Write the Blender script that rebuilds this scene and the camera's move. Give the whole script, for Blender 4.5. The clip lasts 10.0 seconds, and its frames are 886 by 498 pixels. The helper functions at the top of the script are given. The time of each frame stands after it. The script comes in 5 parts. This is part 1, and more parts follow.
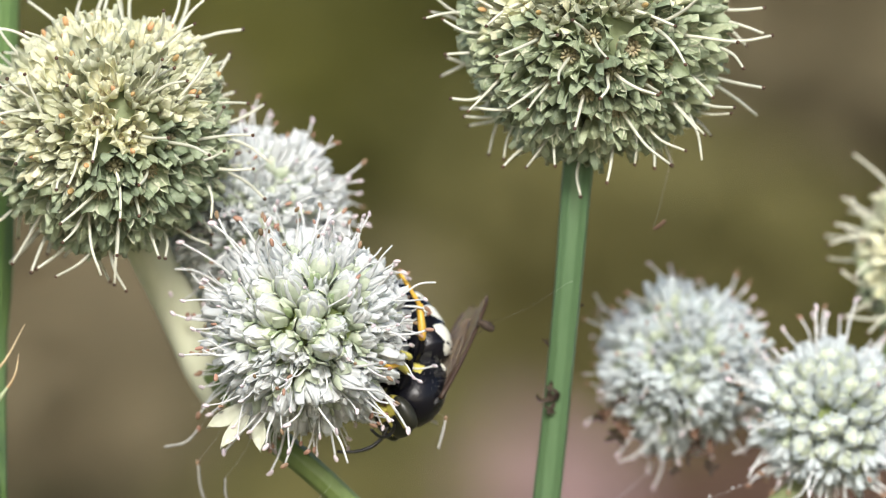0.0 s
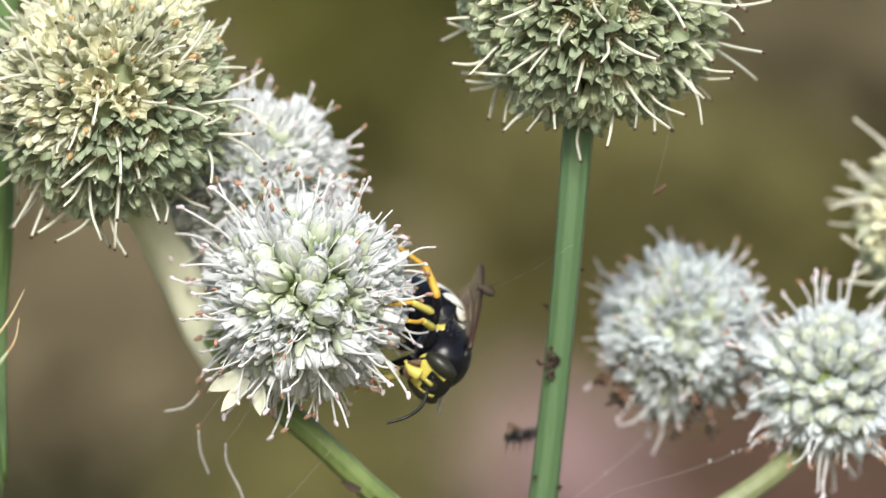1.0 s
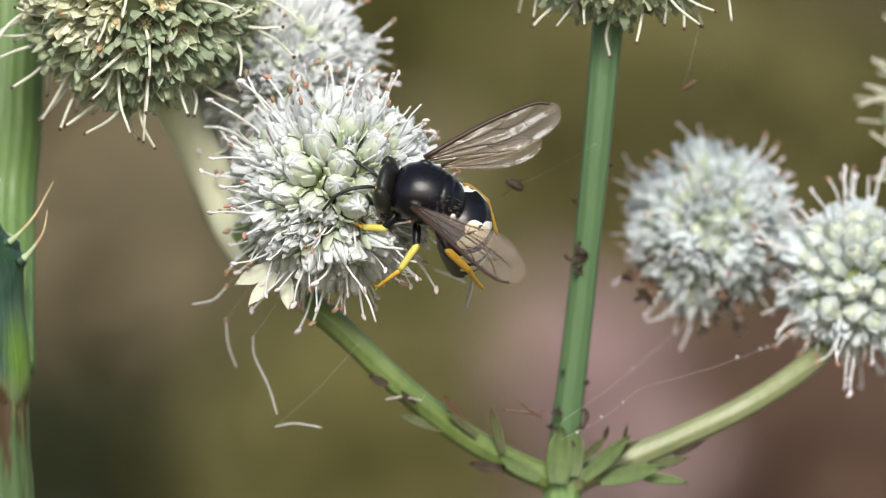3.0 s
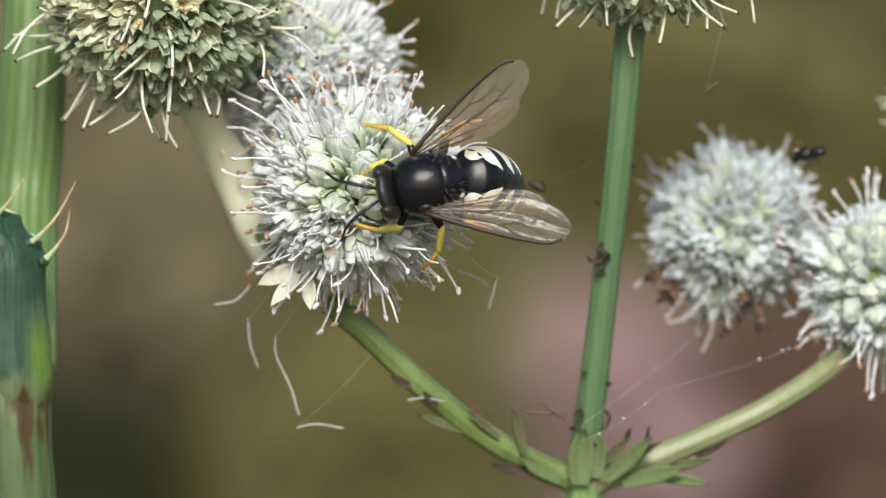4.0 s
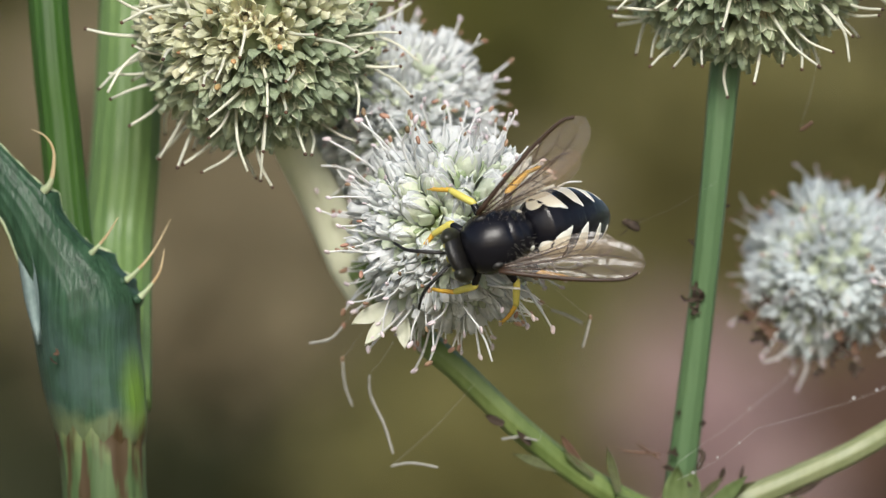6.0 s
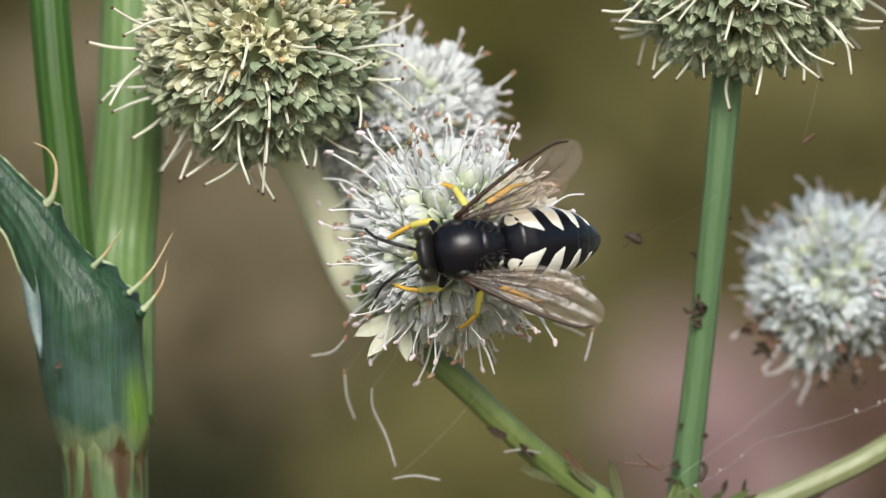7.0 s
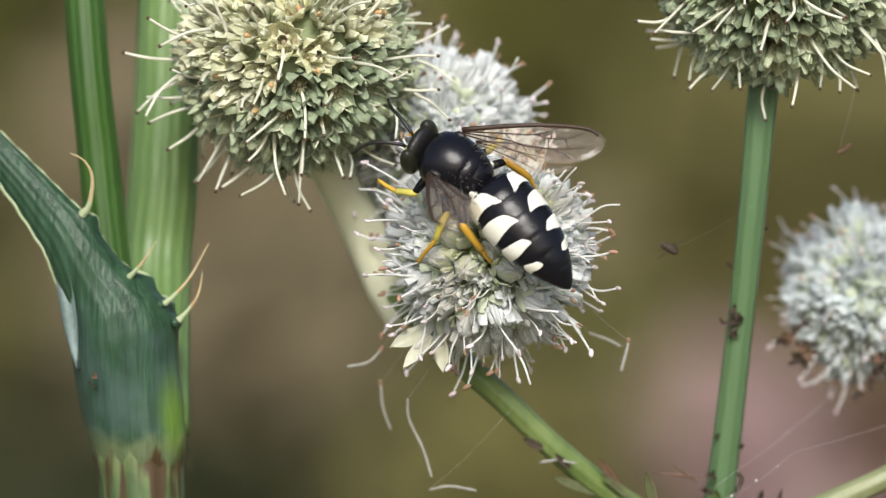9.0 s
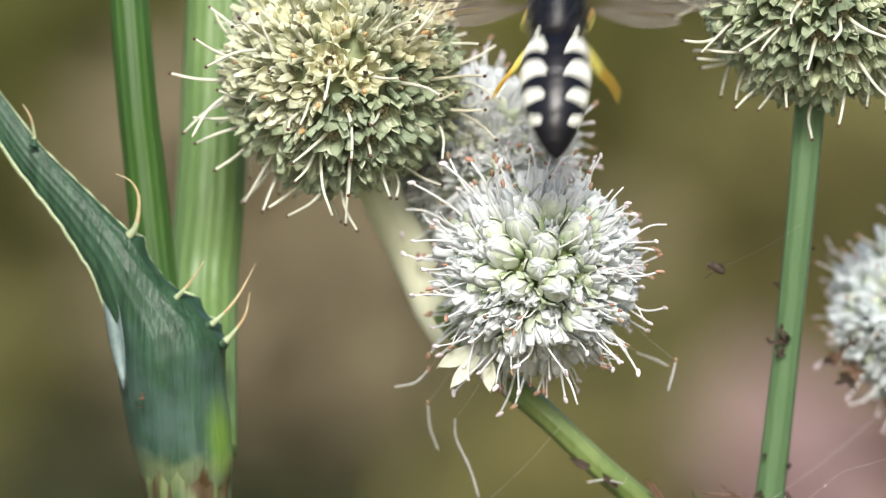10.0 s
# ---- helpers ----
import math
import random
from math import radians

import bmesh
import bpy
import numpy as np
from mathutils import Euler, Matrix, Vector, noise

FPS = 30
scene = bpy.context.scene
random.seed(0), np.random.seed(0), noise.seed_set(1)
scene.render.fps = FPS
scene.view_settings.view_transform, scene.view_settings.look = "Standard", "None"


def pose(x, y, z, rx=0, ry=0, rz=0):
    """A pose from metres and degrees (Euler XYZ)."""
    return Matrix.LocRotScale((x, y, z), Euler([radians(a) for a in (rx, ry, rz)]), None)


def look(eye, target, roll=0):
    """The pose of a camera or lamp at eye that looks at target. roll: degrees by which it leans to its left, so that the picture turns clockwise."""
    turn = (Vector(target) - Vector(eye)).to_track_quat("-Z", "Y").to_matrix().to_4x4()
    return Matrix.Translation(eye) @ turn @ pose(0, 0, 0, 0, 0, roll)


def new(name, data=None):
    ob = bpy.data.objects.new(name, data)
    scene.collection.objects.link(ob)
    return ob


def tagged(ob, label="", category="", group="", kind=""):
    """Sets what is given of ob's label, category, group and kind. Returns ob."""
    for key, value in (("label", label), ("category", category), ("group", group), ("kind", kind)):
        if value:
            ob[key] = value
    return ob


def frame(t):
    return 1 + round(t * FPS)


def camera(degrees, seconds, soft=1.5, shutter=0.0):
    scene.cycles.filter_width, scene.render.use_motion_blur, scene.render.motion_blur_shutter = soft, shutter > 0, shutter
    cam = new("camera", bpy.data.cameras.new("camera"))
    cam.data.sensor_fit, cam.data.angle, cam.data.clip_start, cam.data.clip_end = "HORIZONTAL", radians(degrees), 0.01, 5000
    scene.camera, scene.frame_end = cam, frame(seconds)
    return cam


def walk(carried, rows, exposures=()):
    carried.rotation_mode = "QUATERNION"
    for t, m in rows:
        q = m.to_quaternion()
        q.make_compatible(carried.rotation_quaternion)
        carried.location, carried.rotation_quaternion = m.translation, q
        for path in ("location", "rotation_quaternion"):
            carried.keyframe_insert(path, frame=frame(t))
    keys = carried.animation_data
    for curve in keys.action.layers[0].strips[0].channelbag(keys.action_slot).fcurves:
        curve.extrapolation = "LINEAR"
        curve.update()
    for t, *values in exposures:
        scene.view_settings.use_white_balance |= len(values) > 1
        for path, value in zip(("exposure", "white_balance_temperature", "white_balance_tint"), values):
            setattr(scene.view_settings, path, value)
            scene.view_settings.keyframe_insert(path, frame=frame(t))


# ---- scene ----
# A long lens on a tripod head, panned by hand over a rattlesnake-master plant; lengths below are in millimetres
# from the middle of the lens's plane of focus: u to the right, v up, d away from the lens.
LENS, REACH, EYE, TILT = 6.0, 750.0, 1.0, -6.0
cam = camera(LENS, 10.0, soft=1.05, shutter=0.3)
PAN = [  # seconds, yaw, pitch, lean in degrees
    (0.0, -0.9762, 0.7588, 0.442), (0.2, -0.9923, 0.7076, 0.465), (0.5, -1.0828, 0.6740, 0.500),
    (0.7, -1.1127, 0.6250, 0.483), (1.0, -0.9768, 0.5192, 0.459), (1.2, -0.8013, 0.4021, 0.289),
    (1.3, -0.6869, 0.3984, 0.204), (1.5, -0.5112, 0.3782, 0.034), (1.7, -0.4908, 0.2563, 0.013),
    (2.0, -0.5956, 0.1616, -0.017), (2.2, -0.7352, 0.1165, 0.046), (2.5, -0.7878, -0.0212, 0.140),
    (2.7, -0.7560, -0.1122, 0.126), (3.8, -0.7397, -0.2471, 0.148), (4.0, -0.5847, -0.1882, 0.013),
    (4.1, -0.5133, -0.1610, 0.011), (4.2, -0.3788, -0.1376, 0.008), (4.3, -0.2405, -0.0606, 0.005),
    (4.5, 0.0000, 0.0000, 0.000), (4.7, 0.0458, -0.0135, -0.021), (5.0, -0.0336, -0.0167, -0.054),
    (5.2, -0.0839, -0.0178, -0.008), (5.5, -0.0863, 0.0229, 0.060), (5.8, 0.0040, 0.0008, 0.020),
    (6.0, 0.0608, 0.0749, -0.006), (6.2, 0.1098, 0.1122, 0.022), (7.3, 0.0630, 0.1800, 0.040), (7.5, 0.1324, 0.1893, 0.039),
    (7.8, 0.2120, 0.1737, 0.011), (8.0, 0.2110, 0.1775, -0.007), (8.2, 0.1792, 0.1731, 0.037), (8.5, 0.1379, 0.1817, 0.104),
    (8.7, 0.1900, 0.1874, 0.092), (9.0, 0.3125, 0.2331, 0.074), (9.2, 0.4123, 0.2875, 0.098), (9.5, 0.4768, 0.3390, 0.134),
    (10.0, 0.6171, 0.3704, 0.219),
]
walk(cam, [(t, pose(0, 0, EYE, 90 + TILT + pitch, lean, yaw)) for t, yaw, pitch, lean in PAN],
     exposures=[(0.0, 0.17), (1.5, 0.15), (2.0, 0.08), (2.5, 0.06), (4.0, 0.00), (4.5, -0.10), (6.0, -0.12), (7.5, -0.03), (9.0, 0.03), (9.5, 0.17), (10.0, 0.29)])
cam.data.dof.use_dof = True
cam.data.dof.focus_distance = (REACH - 7) / 1000
cam.data.dof.aperture_fstop = 21.0

BASE = pose(0, 0, EYE, TILT, 0, 0)
TURN = BASE.to_3x3()


def at(u, v, d=0.0):
    """World place of (u, v) seen in the plane of focus, pushed d millimetres away along its line of sight."""
    s = (REACH + d) / REACH
    return BASE @ Vector((u * s / 1000, (REACH + d) / 1000, v * s / 1000))


def way(x, y, z):
    """World direction of (right, up, towards the lens)."""
    return (TURN @ Vector((x, -z, y))).normalized()


def frame_of(z_axis, spin=0.0):
    """A turn whose z points along z_axis."""
    return z_axis.to_track_quat("Z", "Y").to_matrix().to_4x4() @ Matrix.Rotation(spin, 4, "Z")


# ---- light ----
world = bpy.data.worlds.new("sky")
scene.world = world
world.use_nodes = True
sky = world.node_tree.nodes.new("ShaderNodeTexSky")
sky.sky_type, sky.sun_disc, sky.sun_elevation, sky.sun_rotation = "NISHITA", False, radians(37), radians(179)
sky.dust_density, sky.ozone_density = 3.0, 1.0
background = world.node_tree.nodes["Background"]
background.inputs["Strength"].default_value = 0.135
world.node_tree.links.new(sky.outputs["Color"], background.inputs["Color"])
sun = new("sun", bpy.data.lights.new("sun", "SUN"))
sun.data.energy, sun.data.angle, sun.data.color = 3.2, radians(15), (1.0, 0.985, 0.95)
sun.matrix_world = look((0, 0, 0), (-0.02, 0.80, -0.60))


# ---- materials ----
def material(name, colour, other=None, rough=0.6, scale=600.0, bump=0.0, bump_scale=1500.0, spread=0.0, through_light=0.0,
             metal=0.0, coat=0.0, gloss=0.5, stretch=(1, 1, 1), limits=(0.3, 0.75)):
    """Two-scale mottled surface: colour to other by noise in the object's own space, spread by a random value for each object."""
    m = bpy.data.materials.new(name)
    m.use_nodes = True
    nodes, links = m.node_tree.nodes, m.node_tree.links
    b = nodes["Principled BSDF"]
    b.inputs["Roughness"].default_value, b.inputs["Metallic"].default_value = rough, metal
    b.inputs["Coat Weight"].default_value, b.inputs["Specular IOR Level"].default_value = coat, gloss
    co = nodes.new("ShaderNodeTexCoord")
    mp = nodes.new("ShaderNodeMapping")
    mp.inputs["Scale"].default_value = stretch
    links.new(co.outputs["Object"], mp.inputs["Vector"])
    other = other or tuple(c * 0.7 for c in colour)
    big, small = nodes.new("ShaderNodeTexNoise"), nodes.new("ShaderNodeTexNoise")
    big.inputs["Scale"].default_value, small.inputs["Scale"].default_value = scale, scale * 5.3
    big.inputs["Detail"].default_value, small.inputs["Detail"].default_value = 3, 2
    for n in (big, small):
        links.new(mp.outputs["Vector"], n.inputs["Vector"])
    mean = nodes.new("ShaderNodeMix")
    mean.inputs[0].default_value = 0.4
    links.new(big.outputs["Fac"], mean.inputs[2])
    links.new(small.outputs["Fac"], mean.inputs[3])
    ramp = nodes.new("ShaderNodeMapRange")
    ramp.inputs["From Min"].default_value, ramp.inputs["From Max"].default_value = limits
    links.new(mean.outputs[0], ramp.inputs["Value"])
    mix = nodes.new("ShaderNodeMix")
    mix.data_type = "RGBA"
    mix.inputs[6].default_value, mix.inputs[7].default_value = (*other, 1), (*colour, 1)
    links.new(ramp.outputs["Result"], mix.inputs[0])
    last = mix.outputs[2]
    if spread:
        info, hsv, val, hue = nodes.new("ShaderNodeObjectInfo"), nodes.new("ShaderNodeHueSaturation"), nodes.new("ShaderNodeMapRange"), nodes.new("ShaderNodeMapRange")
        val.inputs["To Min"].default_value, val.inputs["To Max"].default_value = 1 - spread, 1 + spread
        hue.inputs["To Min"].default_value, hue.inputs["To Max"].default_value = 0.5 + 0.07 * spread, 0.5 - 0.07 * spread
        links.new(info.outputs["Random"], val.inputs["Value"])
        links.new(info.outputs["Random"], hue.inputs["Value"])
        links.new(val.outputs["Result"], hsv.inputs["Value"])
        links.new(hue.outputs["Result"], hsv.inputs["Hue"])
        links.new(last, hsv.inputs["Color"])
        last = hsv.outputs["Color"]
    links.new(last, b.inputs["Base Color"])
    if bump:
        bp, fine = nodes.new("ShaderNodeBump"), nodes.new("ShaderNodeTexNoise")
        fine.inputs["Scale"].default_value, fine.inputs["Detail"].default_value = bump_scale, 4
        links.new(mp.outputs["Vector"], fine.inputs["Vector"])
        bp.inputs["Strength"].default_value, bp.inputs["Distance"].default_value = bump, 0.0002
        links.new(fine.outputs["Fac"], bp.inputs["Height"])
        links.new(bp.outputs["Normal"], b.inputs["Normal"])
    if through_light:
        tl, add = nodes.new("ShaderNodeBsdfTranslucent"), nodes.new("ShaderNodeMixShader")
        links.new(last, tl.inputs["Color"])
        add.inputs[0].default_value = through_light
        links.new(b.outputs[0], add.inputs[1])
        links.new(tl.outputs[0], add.inputs[2])
        links.new(add.outputs[0], nodes["Material Output"].inputs["Surface"])
    return m


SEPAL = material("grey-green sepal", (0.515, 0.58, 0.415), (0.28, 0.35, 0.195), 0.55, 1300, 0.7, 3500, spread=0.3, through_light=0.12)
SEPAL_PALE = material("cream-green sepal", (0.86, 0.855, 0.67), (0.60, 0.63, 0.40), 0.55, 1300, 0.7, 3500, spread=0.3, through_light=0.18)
SEPAL_EDGE = material("pale sepal edge", (0.82, 0.83, 0.67), (0.66, 0.70, 0.50), 0.6, 500, spread=0.1, through_light=0.2)
SEPAL_RUST = material("rusty withered tip", (0.50, 0.24, 0.08), (0.68, 0.48, 0.24), 0.7, 900, spread=0.3)
DISC = material("tan floret centre", (0.50, 0.48, 0.32), (0.28, 0.24, 0.13), 0.7, 1500, 0.3, spread=0.3)
STYLE = material("cream style", (0.87, 0.875, 0.75), (0.77, 0.77, 0.62), 0.5, 400, spread=0.1, through_light=0.2)
STYLE_TIP = material("dark dried tip", (0.05, 0.03, 0.025), (0.12, 0.06, 0.03), 0.6, 900)
BUD_WHITE = material("milk-white bud petal", (0.68, 0.735, 0.735), (0.53, 0.595, 0.585), 0.55, 700, 0.35, 2500, spread=0.1, through_light=0.25)
PETAL_SOFT = material("bluish white petal", (0.83, 0.885, 0.90), (0.71, 0.775, 0.785), 0.55, 500, 0.35, 2500, spread=0.08, through_light=0.35)
PETAL = material("white petal", (0.925, 0.945, 0.943), (0.84, 0.872, 0.868), 0.55, 500, 0.35, 2500, spread=0.07, through_light=0.42)
CALYX = material("pale green calyx", (0.24, 0.33, 0.155), (0.46, 0.55, 0.34), 0.55, 450, 0.2, spread=0.15, through_light=0.08)
BUD = material("greenish white bud", (0.77, 0.81, 0.70), (0.52, 0.60, 0.42), 0.55, 900, 0.5, 2500, spread=0.2, through_light=0.15)
FILAMENT = material("white filament", (0.93, 0.94, 0.935), (0.87, 0.88, 0.87), 0.5, 500, through_light=0.3)
ANTHER = material("tan anther", (0.22, 0.11, 0.055), (0.42, 0.28, 0.19), 0.6, 900, spread=0.3)
ANTHER_PALE = material("lilac anther", (0.62, 0.52, 0.58), (0.70, 0.62, 0.62), 0.6, 900, spread=0.2)
SEPAL_BLOOM = material("pale grey-green bloom sepal", (0.70, 0.75, 0.63), (0.46, 0.54, 0.37), 0.55, 450, 0.2, spread=0.12, through_light=0.2)
CORE = material("green receptacle", (0.30, 0.35, 0.19), (0.20, 0.25, 0.12), 0.7, 400, 0.3)
CORE_WHITE = material("whitish receptacle", (0.62, 0.66, 0.54), (0.48, 0.53, 0.38), 0.7, 400, 0.3)
CORE_YELLOW = material("yellow-green receptacle", (0.25, 0.31, 0.10), (0.17, 0.22, 0.075), 0.7, 400, 0.3)
STEM = material("green stem", (0.054, 0.131, 0.020), (0.027, 0.077, 0.011), 0.42, 300, 0.12, 900, stretch=(1, 1, 0.08), through_light=0.05)
STEM_BLUE = material("blue-green waxy stem", (0.117, 0.203, 0.095), (0.068, 0.135, 0.054), 0.42, 300, 0.25, 900, stretch=(1, 1, 0.08))
STEM_PALE = material("pale waxy stem", (0.720, 0.729, 0.549), (0.603, 0.630, 0.432), 0.5, 250, 0.1, stretch=(1, 1, 0.15))
STEM_LIGHT = material("light green ribbed stem", (0.189, 0.293, 0.099), (0.095, 0.180, 0.052), 0.45, 300, 0.12, 900, stretch=(1, 1, 0.08))
STEM_CREAM = material("cream-green stem", (0.306, 0.329, 0.180), (0.180, 0.216, 0.095), 0.45, 250, 0.3, stretch=(1, 1, 0.35))
BRACT_FRESH = material("fresh green bract", (0.198, 0.270, 0.108), (0.108, 0.162, 0.054), 0.5, 300, 0.3, through_light=0.2)
STEM_YELLOW = material("yellow-green stem", (0.230, 0.302, 0.099), (0.104, 0.162, 0.041), 0.45, 250, 0.2, stretch=(1, 1, 0.35))
SHEATH = material("blue-green waxy leaf", (0.050, 0.112, 0.062), (0.014, 0.040, 0.020), 0.38, 1000, 0.9, 2200, through_light=0.06, stretch=(1, 1, 0.06), gloss=0.3, limits=(0.34, 0.68))
LEAF_BACK = material("pale blue leaf underside", (0.30, 0.38, 0.37), (0.16, 0.23, 0.21), 0.55, 400, 0.25, stretch=(1, 1, 0.2))
MARGIN = material("pale leaf margin", (0.62, 0.68, 0.45), (0.45, 0.55, 0.30), 0.5, 400, through_light=0.15)
SPINE = material("straw-coloured spine", (0.66, 0.58, 0.36), (0.48, 0.32, 0.16), 0.5, 300)
STAINED = material("brown-stained stem base", (0.113, 0.180, 0.068), (0.054, 0.099, 0.036), 0.5, 300, 0.2, 800, stretch=(1, 1, 0.06))
BRACT = material("cream bract", (0.80, 0.81, 0.70), (0.62, 0.64, 0.48), 0.55, 300, 0.3, through_light=0.3)
BRACT_GREEN = material("dull green bract", (0.17, 0.20, 0.085), (0.08, 0.085, 0.04), 0.6, 300, 0.3, through_light=0.15)
DEBRIS = material("dark dried debris", (0.035, 0.026, 0.018), (0.075, 0.05, 0.033), 0.8, 700, 0.4)
RUST = material("rust-brown husk", (0.15, 0.085, 0.05), (0.10, 0.055, 0.035), 0.7, 700, 0.3)
HUNG = material("greyed withered filament", (0.52, 0.52, 0.48), (0.34, 0.33, 0.29), 0.6, 400, through_light=0.2)
WITHERED = material("brown withered petal", (0.30, 0.25, 0.19), (0.50, 0.47, 0.41), 0.8, 500, 0.3, spread=0.4)
SILK = material("spider silk", (0.8, 0.8, 0.8), (0.7, 0.7, 0.7), 0.3, 500, through_light=0.3)
CHITIN = material("black chitin", (0.004, 0.004, 0.006), (0.008, 0.008, 0.012), 0.22, 900, 0.15, 9000, gloss=0.34)
CHITIN_DULL = material("dull black chitin", (0.007, 0.007, 0.008), (0.014, 0.013, 0.011), 0.4, 900, 0.35, 5000)
IVORY = material("ivory marking", (0.90, 0.90, 0.82), (0.82, 0.82, 0.70), 0.4, 900, 0.1)
YELLOW = material("lemon-yellow face", (0.72, 0.66, 0.16), (0.60, 0.52, 0.10), 0.4, 900, 0.1)
LEG_YELLOW = material("orange-yellow leg", (0.72, 0.48, 0.06), (0.62, 0.34, 0.04), 0.4, 700, 0.1)
EYE_DARK = material("dark compound eye", (0.012, 0.013, 0.010), (0.03, 0.03, 0.02), 0.3, 3000, gloss=0.3)
VEIN = material("brown wing vein", (0.03, 0.015, 0.008), (0.05, 0.025, 0.012), 0.5, 900)
HAIR = material("grey fine hair", (0.35, 0.33, 0.27), (0.25, 0.23, 0.18), 0.6, 900)


def bloom_and_stain(m, layers):
    """A blue wax bloom, tan drying and brown streaks, each (grain, colour, z from, z full, shift) where it has grown."""
    nodes, links = m.node_tree.nodes, m.node_tree.links
    b = nodes["Principled BSDF"]
    first = b.inputs["Base Color"].links[0].from_socket
    co, xyz = nodes.new("ShaderNodeTexCoord"), nodes.new("ShaderNodeSeparateXYZ")
    links.new(co.outputs["Object"], xyz.inputs[0])
    mp, tex, wax = nodes.new("ShaderNodeMapping"), nodes.new("ShaderNodeTexNoise"), nodes.new("ShaderNodeTexNoise")
    mp.inputs["Scale"].default_value = (1, 1, 0.16)
    tex.inputs["Scale"].default_value, wax.inputs["Scale"].default_value, wax.inputs["Detail"].default_value = 700, 260, 8
    links.new(co.outputs["Object"], mp.inputs["Vector"])
    links.new(mp.outputs["Vector"], tex.inputs["Vector"])
    links.new(co.outputs["Object"], wax.inputs["Vector"])
    last = first
    for grain, colour, z_low, z_high, shift in layers:
        noise_node = wax if grain == "cloud" else tex
        low, add, cut, mix = nodes.new("ShaderNodeMapRange"), nodes.new("ShaderNodeMath"), nodes.new("ShaderNodeMapRange"), nodes.new("ShaderNodeMix")
        low.inputs["From Min"].default_value, low.inputs["From Max"].default_value = z_low, z_high
        low.inputs["To Min"].default_value, low.inputs["To Max"].default_value = -0.5, shift
        links.new(xyz.outputs["Z"], low.inputs["Value"])
        links.new(low.outputs["Result"], add.inputs[0])
        links.new(noise_node.outputs["Fac"], add.inputs[1])
        cut.inputs["From Min"].default_value, cut.inputs["From Max"].default_value = 0.5, 0.72 if grain == "cloud" else 0.6
        cut.inputs["To Max"].default_value = 0.48 if grain == "cloud" else 0.9
        links.new(add.outputs[0], cut.inputs["Value"])
        mix.data_type = "RGBA"
        mix.inputs[7].default_value = (*colour, 1)
        links.new(cut.outputs["Result"], mix.inputs[0])
        links.new(last, mix.inputs[6])
        last = mix.outputs[2]
    # a yellow-green patch above the foot, fading out from its middle
    away, near, mix = nodes.new("ShaderNodeVectorMath"), nodes.new("ShaderNodeMapRange"), nodes.new("ShaderNodeMix")
    away.operation = "DISTANCE"
    away.inputs[1].default_value = (0.0042, -0.0026, 0.0036)
    flat = nodes.new("ShaderNodeMapping")
    flat.inputs["Scale"].default_value = (1, 1, 0.55)
    links.new(co.outputs["Object"], flat.inputs["Vector"])
    links.new(flat.outputs["Vector"], away.inputs[0])
    near.interpolation_type = "SMOOTHSTEP"
    near.inputs["From Min"].default_value, near.inputs["From Max"].default_value = 0.0034, 0.0006
    near.inputs["To Max"].default_value = 0.8
    links.new(away.outputs["Value"], near.inputs["Value"])
    mix.data_type = "RGBA"
    mix.inputs[7].default_value = (0.20, 0.36, 0.03, 1)
    links.new(near.outputs["Result"], mix.inputs[0])
    links.new(last, mix.inputs[6])
    links.new(mix.outputs[2], b.inputs["Base Color"])


bloom_and_stain(SHEATH, [("cloud", (0.085, 0.140, 0.130), 0.028, 0.010, 0.15), ("cloud", (0.19, 0.22, 0.085), 0.0085, 0.0025, 0.40), ("streak", (0.060, 0.030, 0.012), 0.0075, 0.0010, 0.12)])
bloom_and_stain(STAINED, [("cloud", (0.19, 0.22, 0.085), -0.0045, 0.0030, 0.34), ("streak", (0.060, 0.028, 0.012), -0.0220, 0.0010, 0.10)])


def wing_membrane():
    m = bpy.data.materials.new("smoky wing membrane")
    m.use_nodes = True
    nodes, links = m.node_tree.nodes, m.node_tree.links
    b = nodes["Principled BSDF"]
    # pale base colour: part of the wing's whitish sheen is put in here
    b.inputs["Base Color"].default_value = (0.50, 0.45, 0.42, 1)
    b.inputs["Roughness"].default_value, b.inputs["Specular IOR Level"].default_value = 0.2, 0.9
    clear, mix = nodes.new("ShaderNodeBsdfTransparent"), nodes.new("ShaderNodeMixShader")
    clear.inputs["Color"].default_value = (0.88, 0.79, 0.66, 1)
    tex, bp, co, rng = nodes.new("ShaderNodeTexNoise"), nodes.new("ShaderNodeBump"), nodes.new("ShaderNodeTexCoord"), nodes.new("ShaderNodeMapRange")
    tex.inputs["Scale"].default_value = 500
    links.new(co.outputs["Object"], tex.inputs["Vector"])
    bp.inputs["Strength"].default_value, bp.inputs["Distance"].default_value = 0.5, 0.0005
    links.new(tex.outputs["Fac"], bp.inputs["Height"])
    links.new(bp.outputs["Normal"], b.inputs["Normal"])
    rng.inputs["To Min"].default_value, rng.inputs["To Max"].default_value = 0.76, 0.92
    links.new(tex.outputs["Fac"], rng.inputs["Value"])
    links.new(rng.outputs["Result"], mix.inputs[0])
    links.new(b.outputs[0], mix.inputs[1])
    links.new(clear.outputs[0], mix.inputs[2])
    links.new(mix.outputs[0], nodes["Material Output"].inputs["Surface"])
    return m


MEMBRANE = wing_membrane()


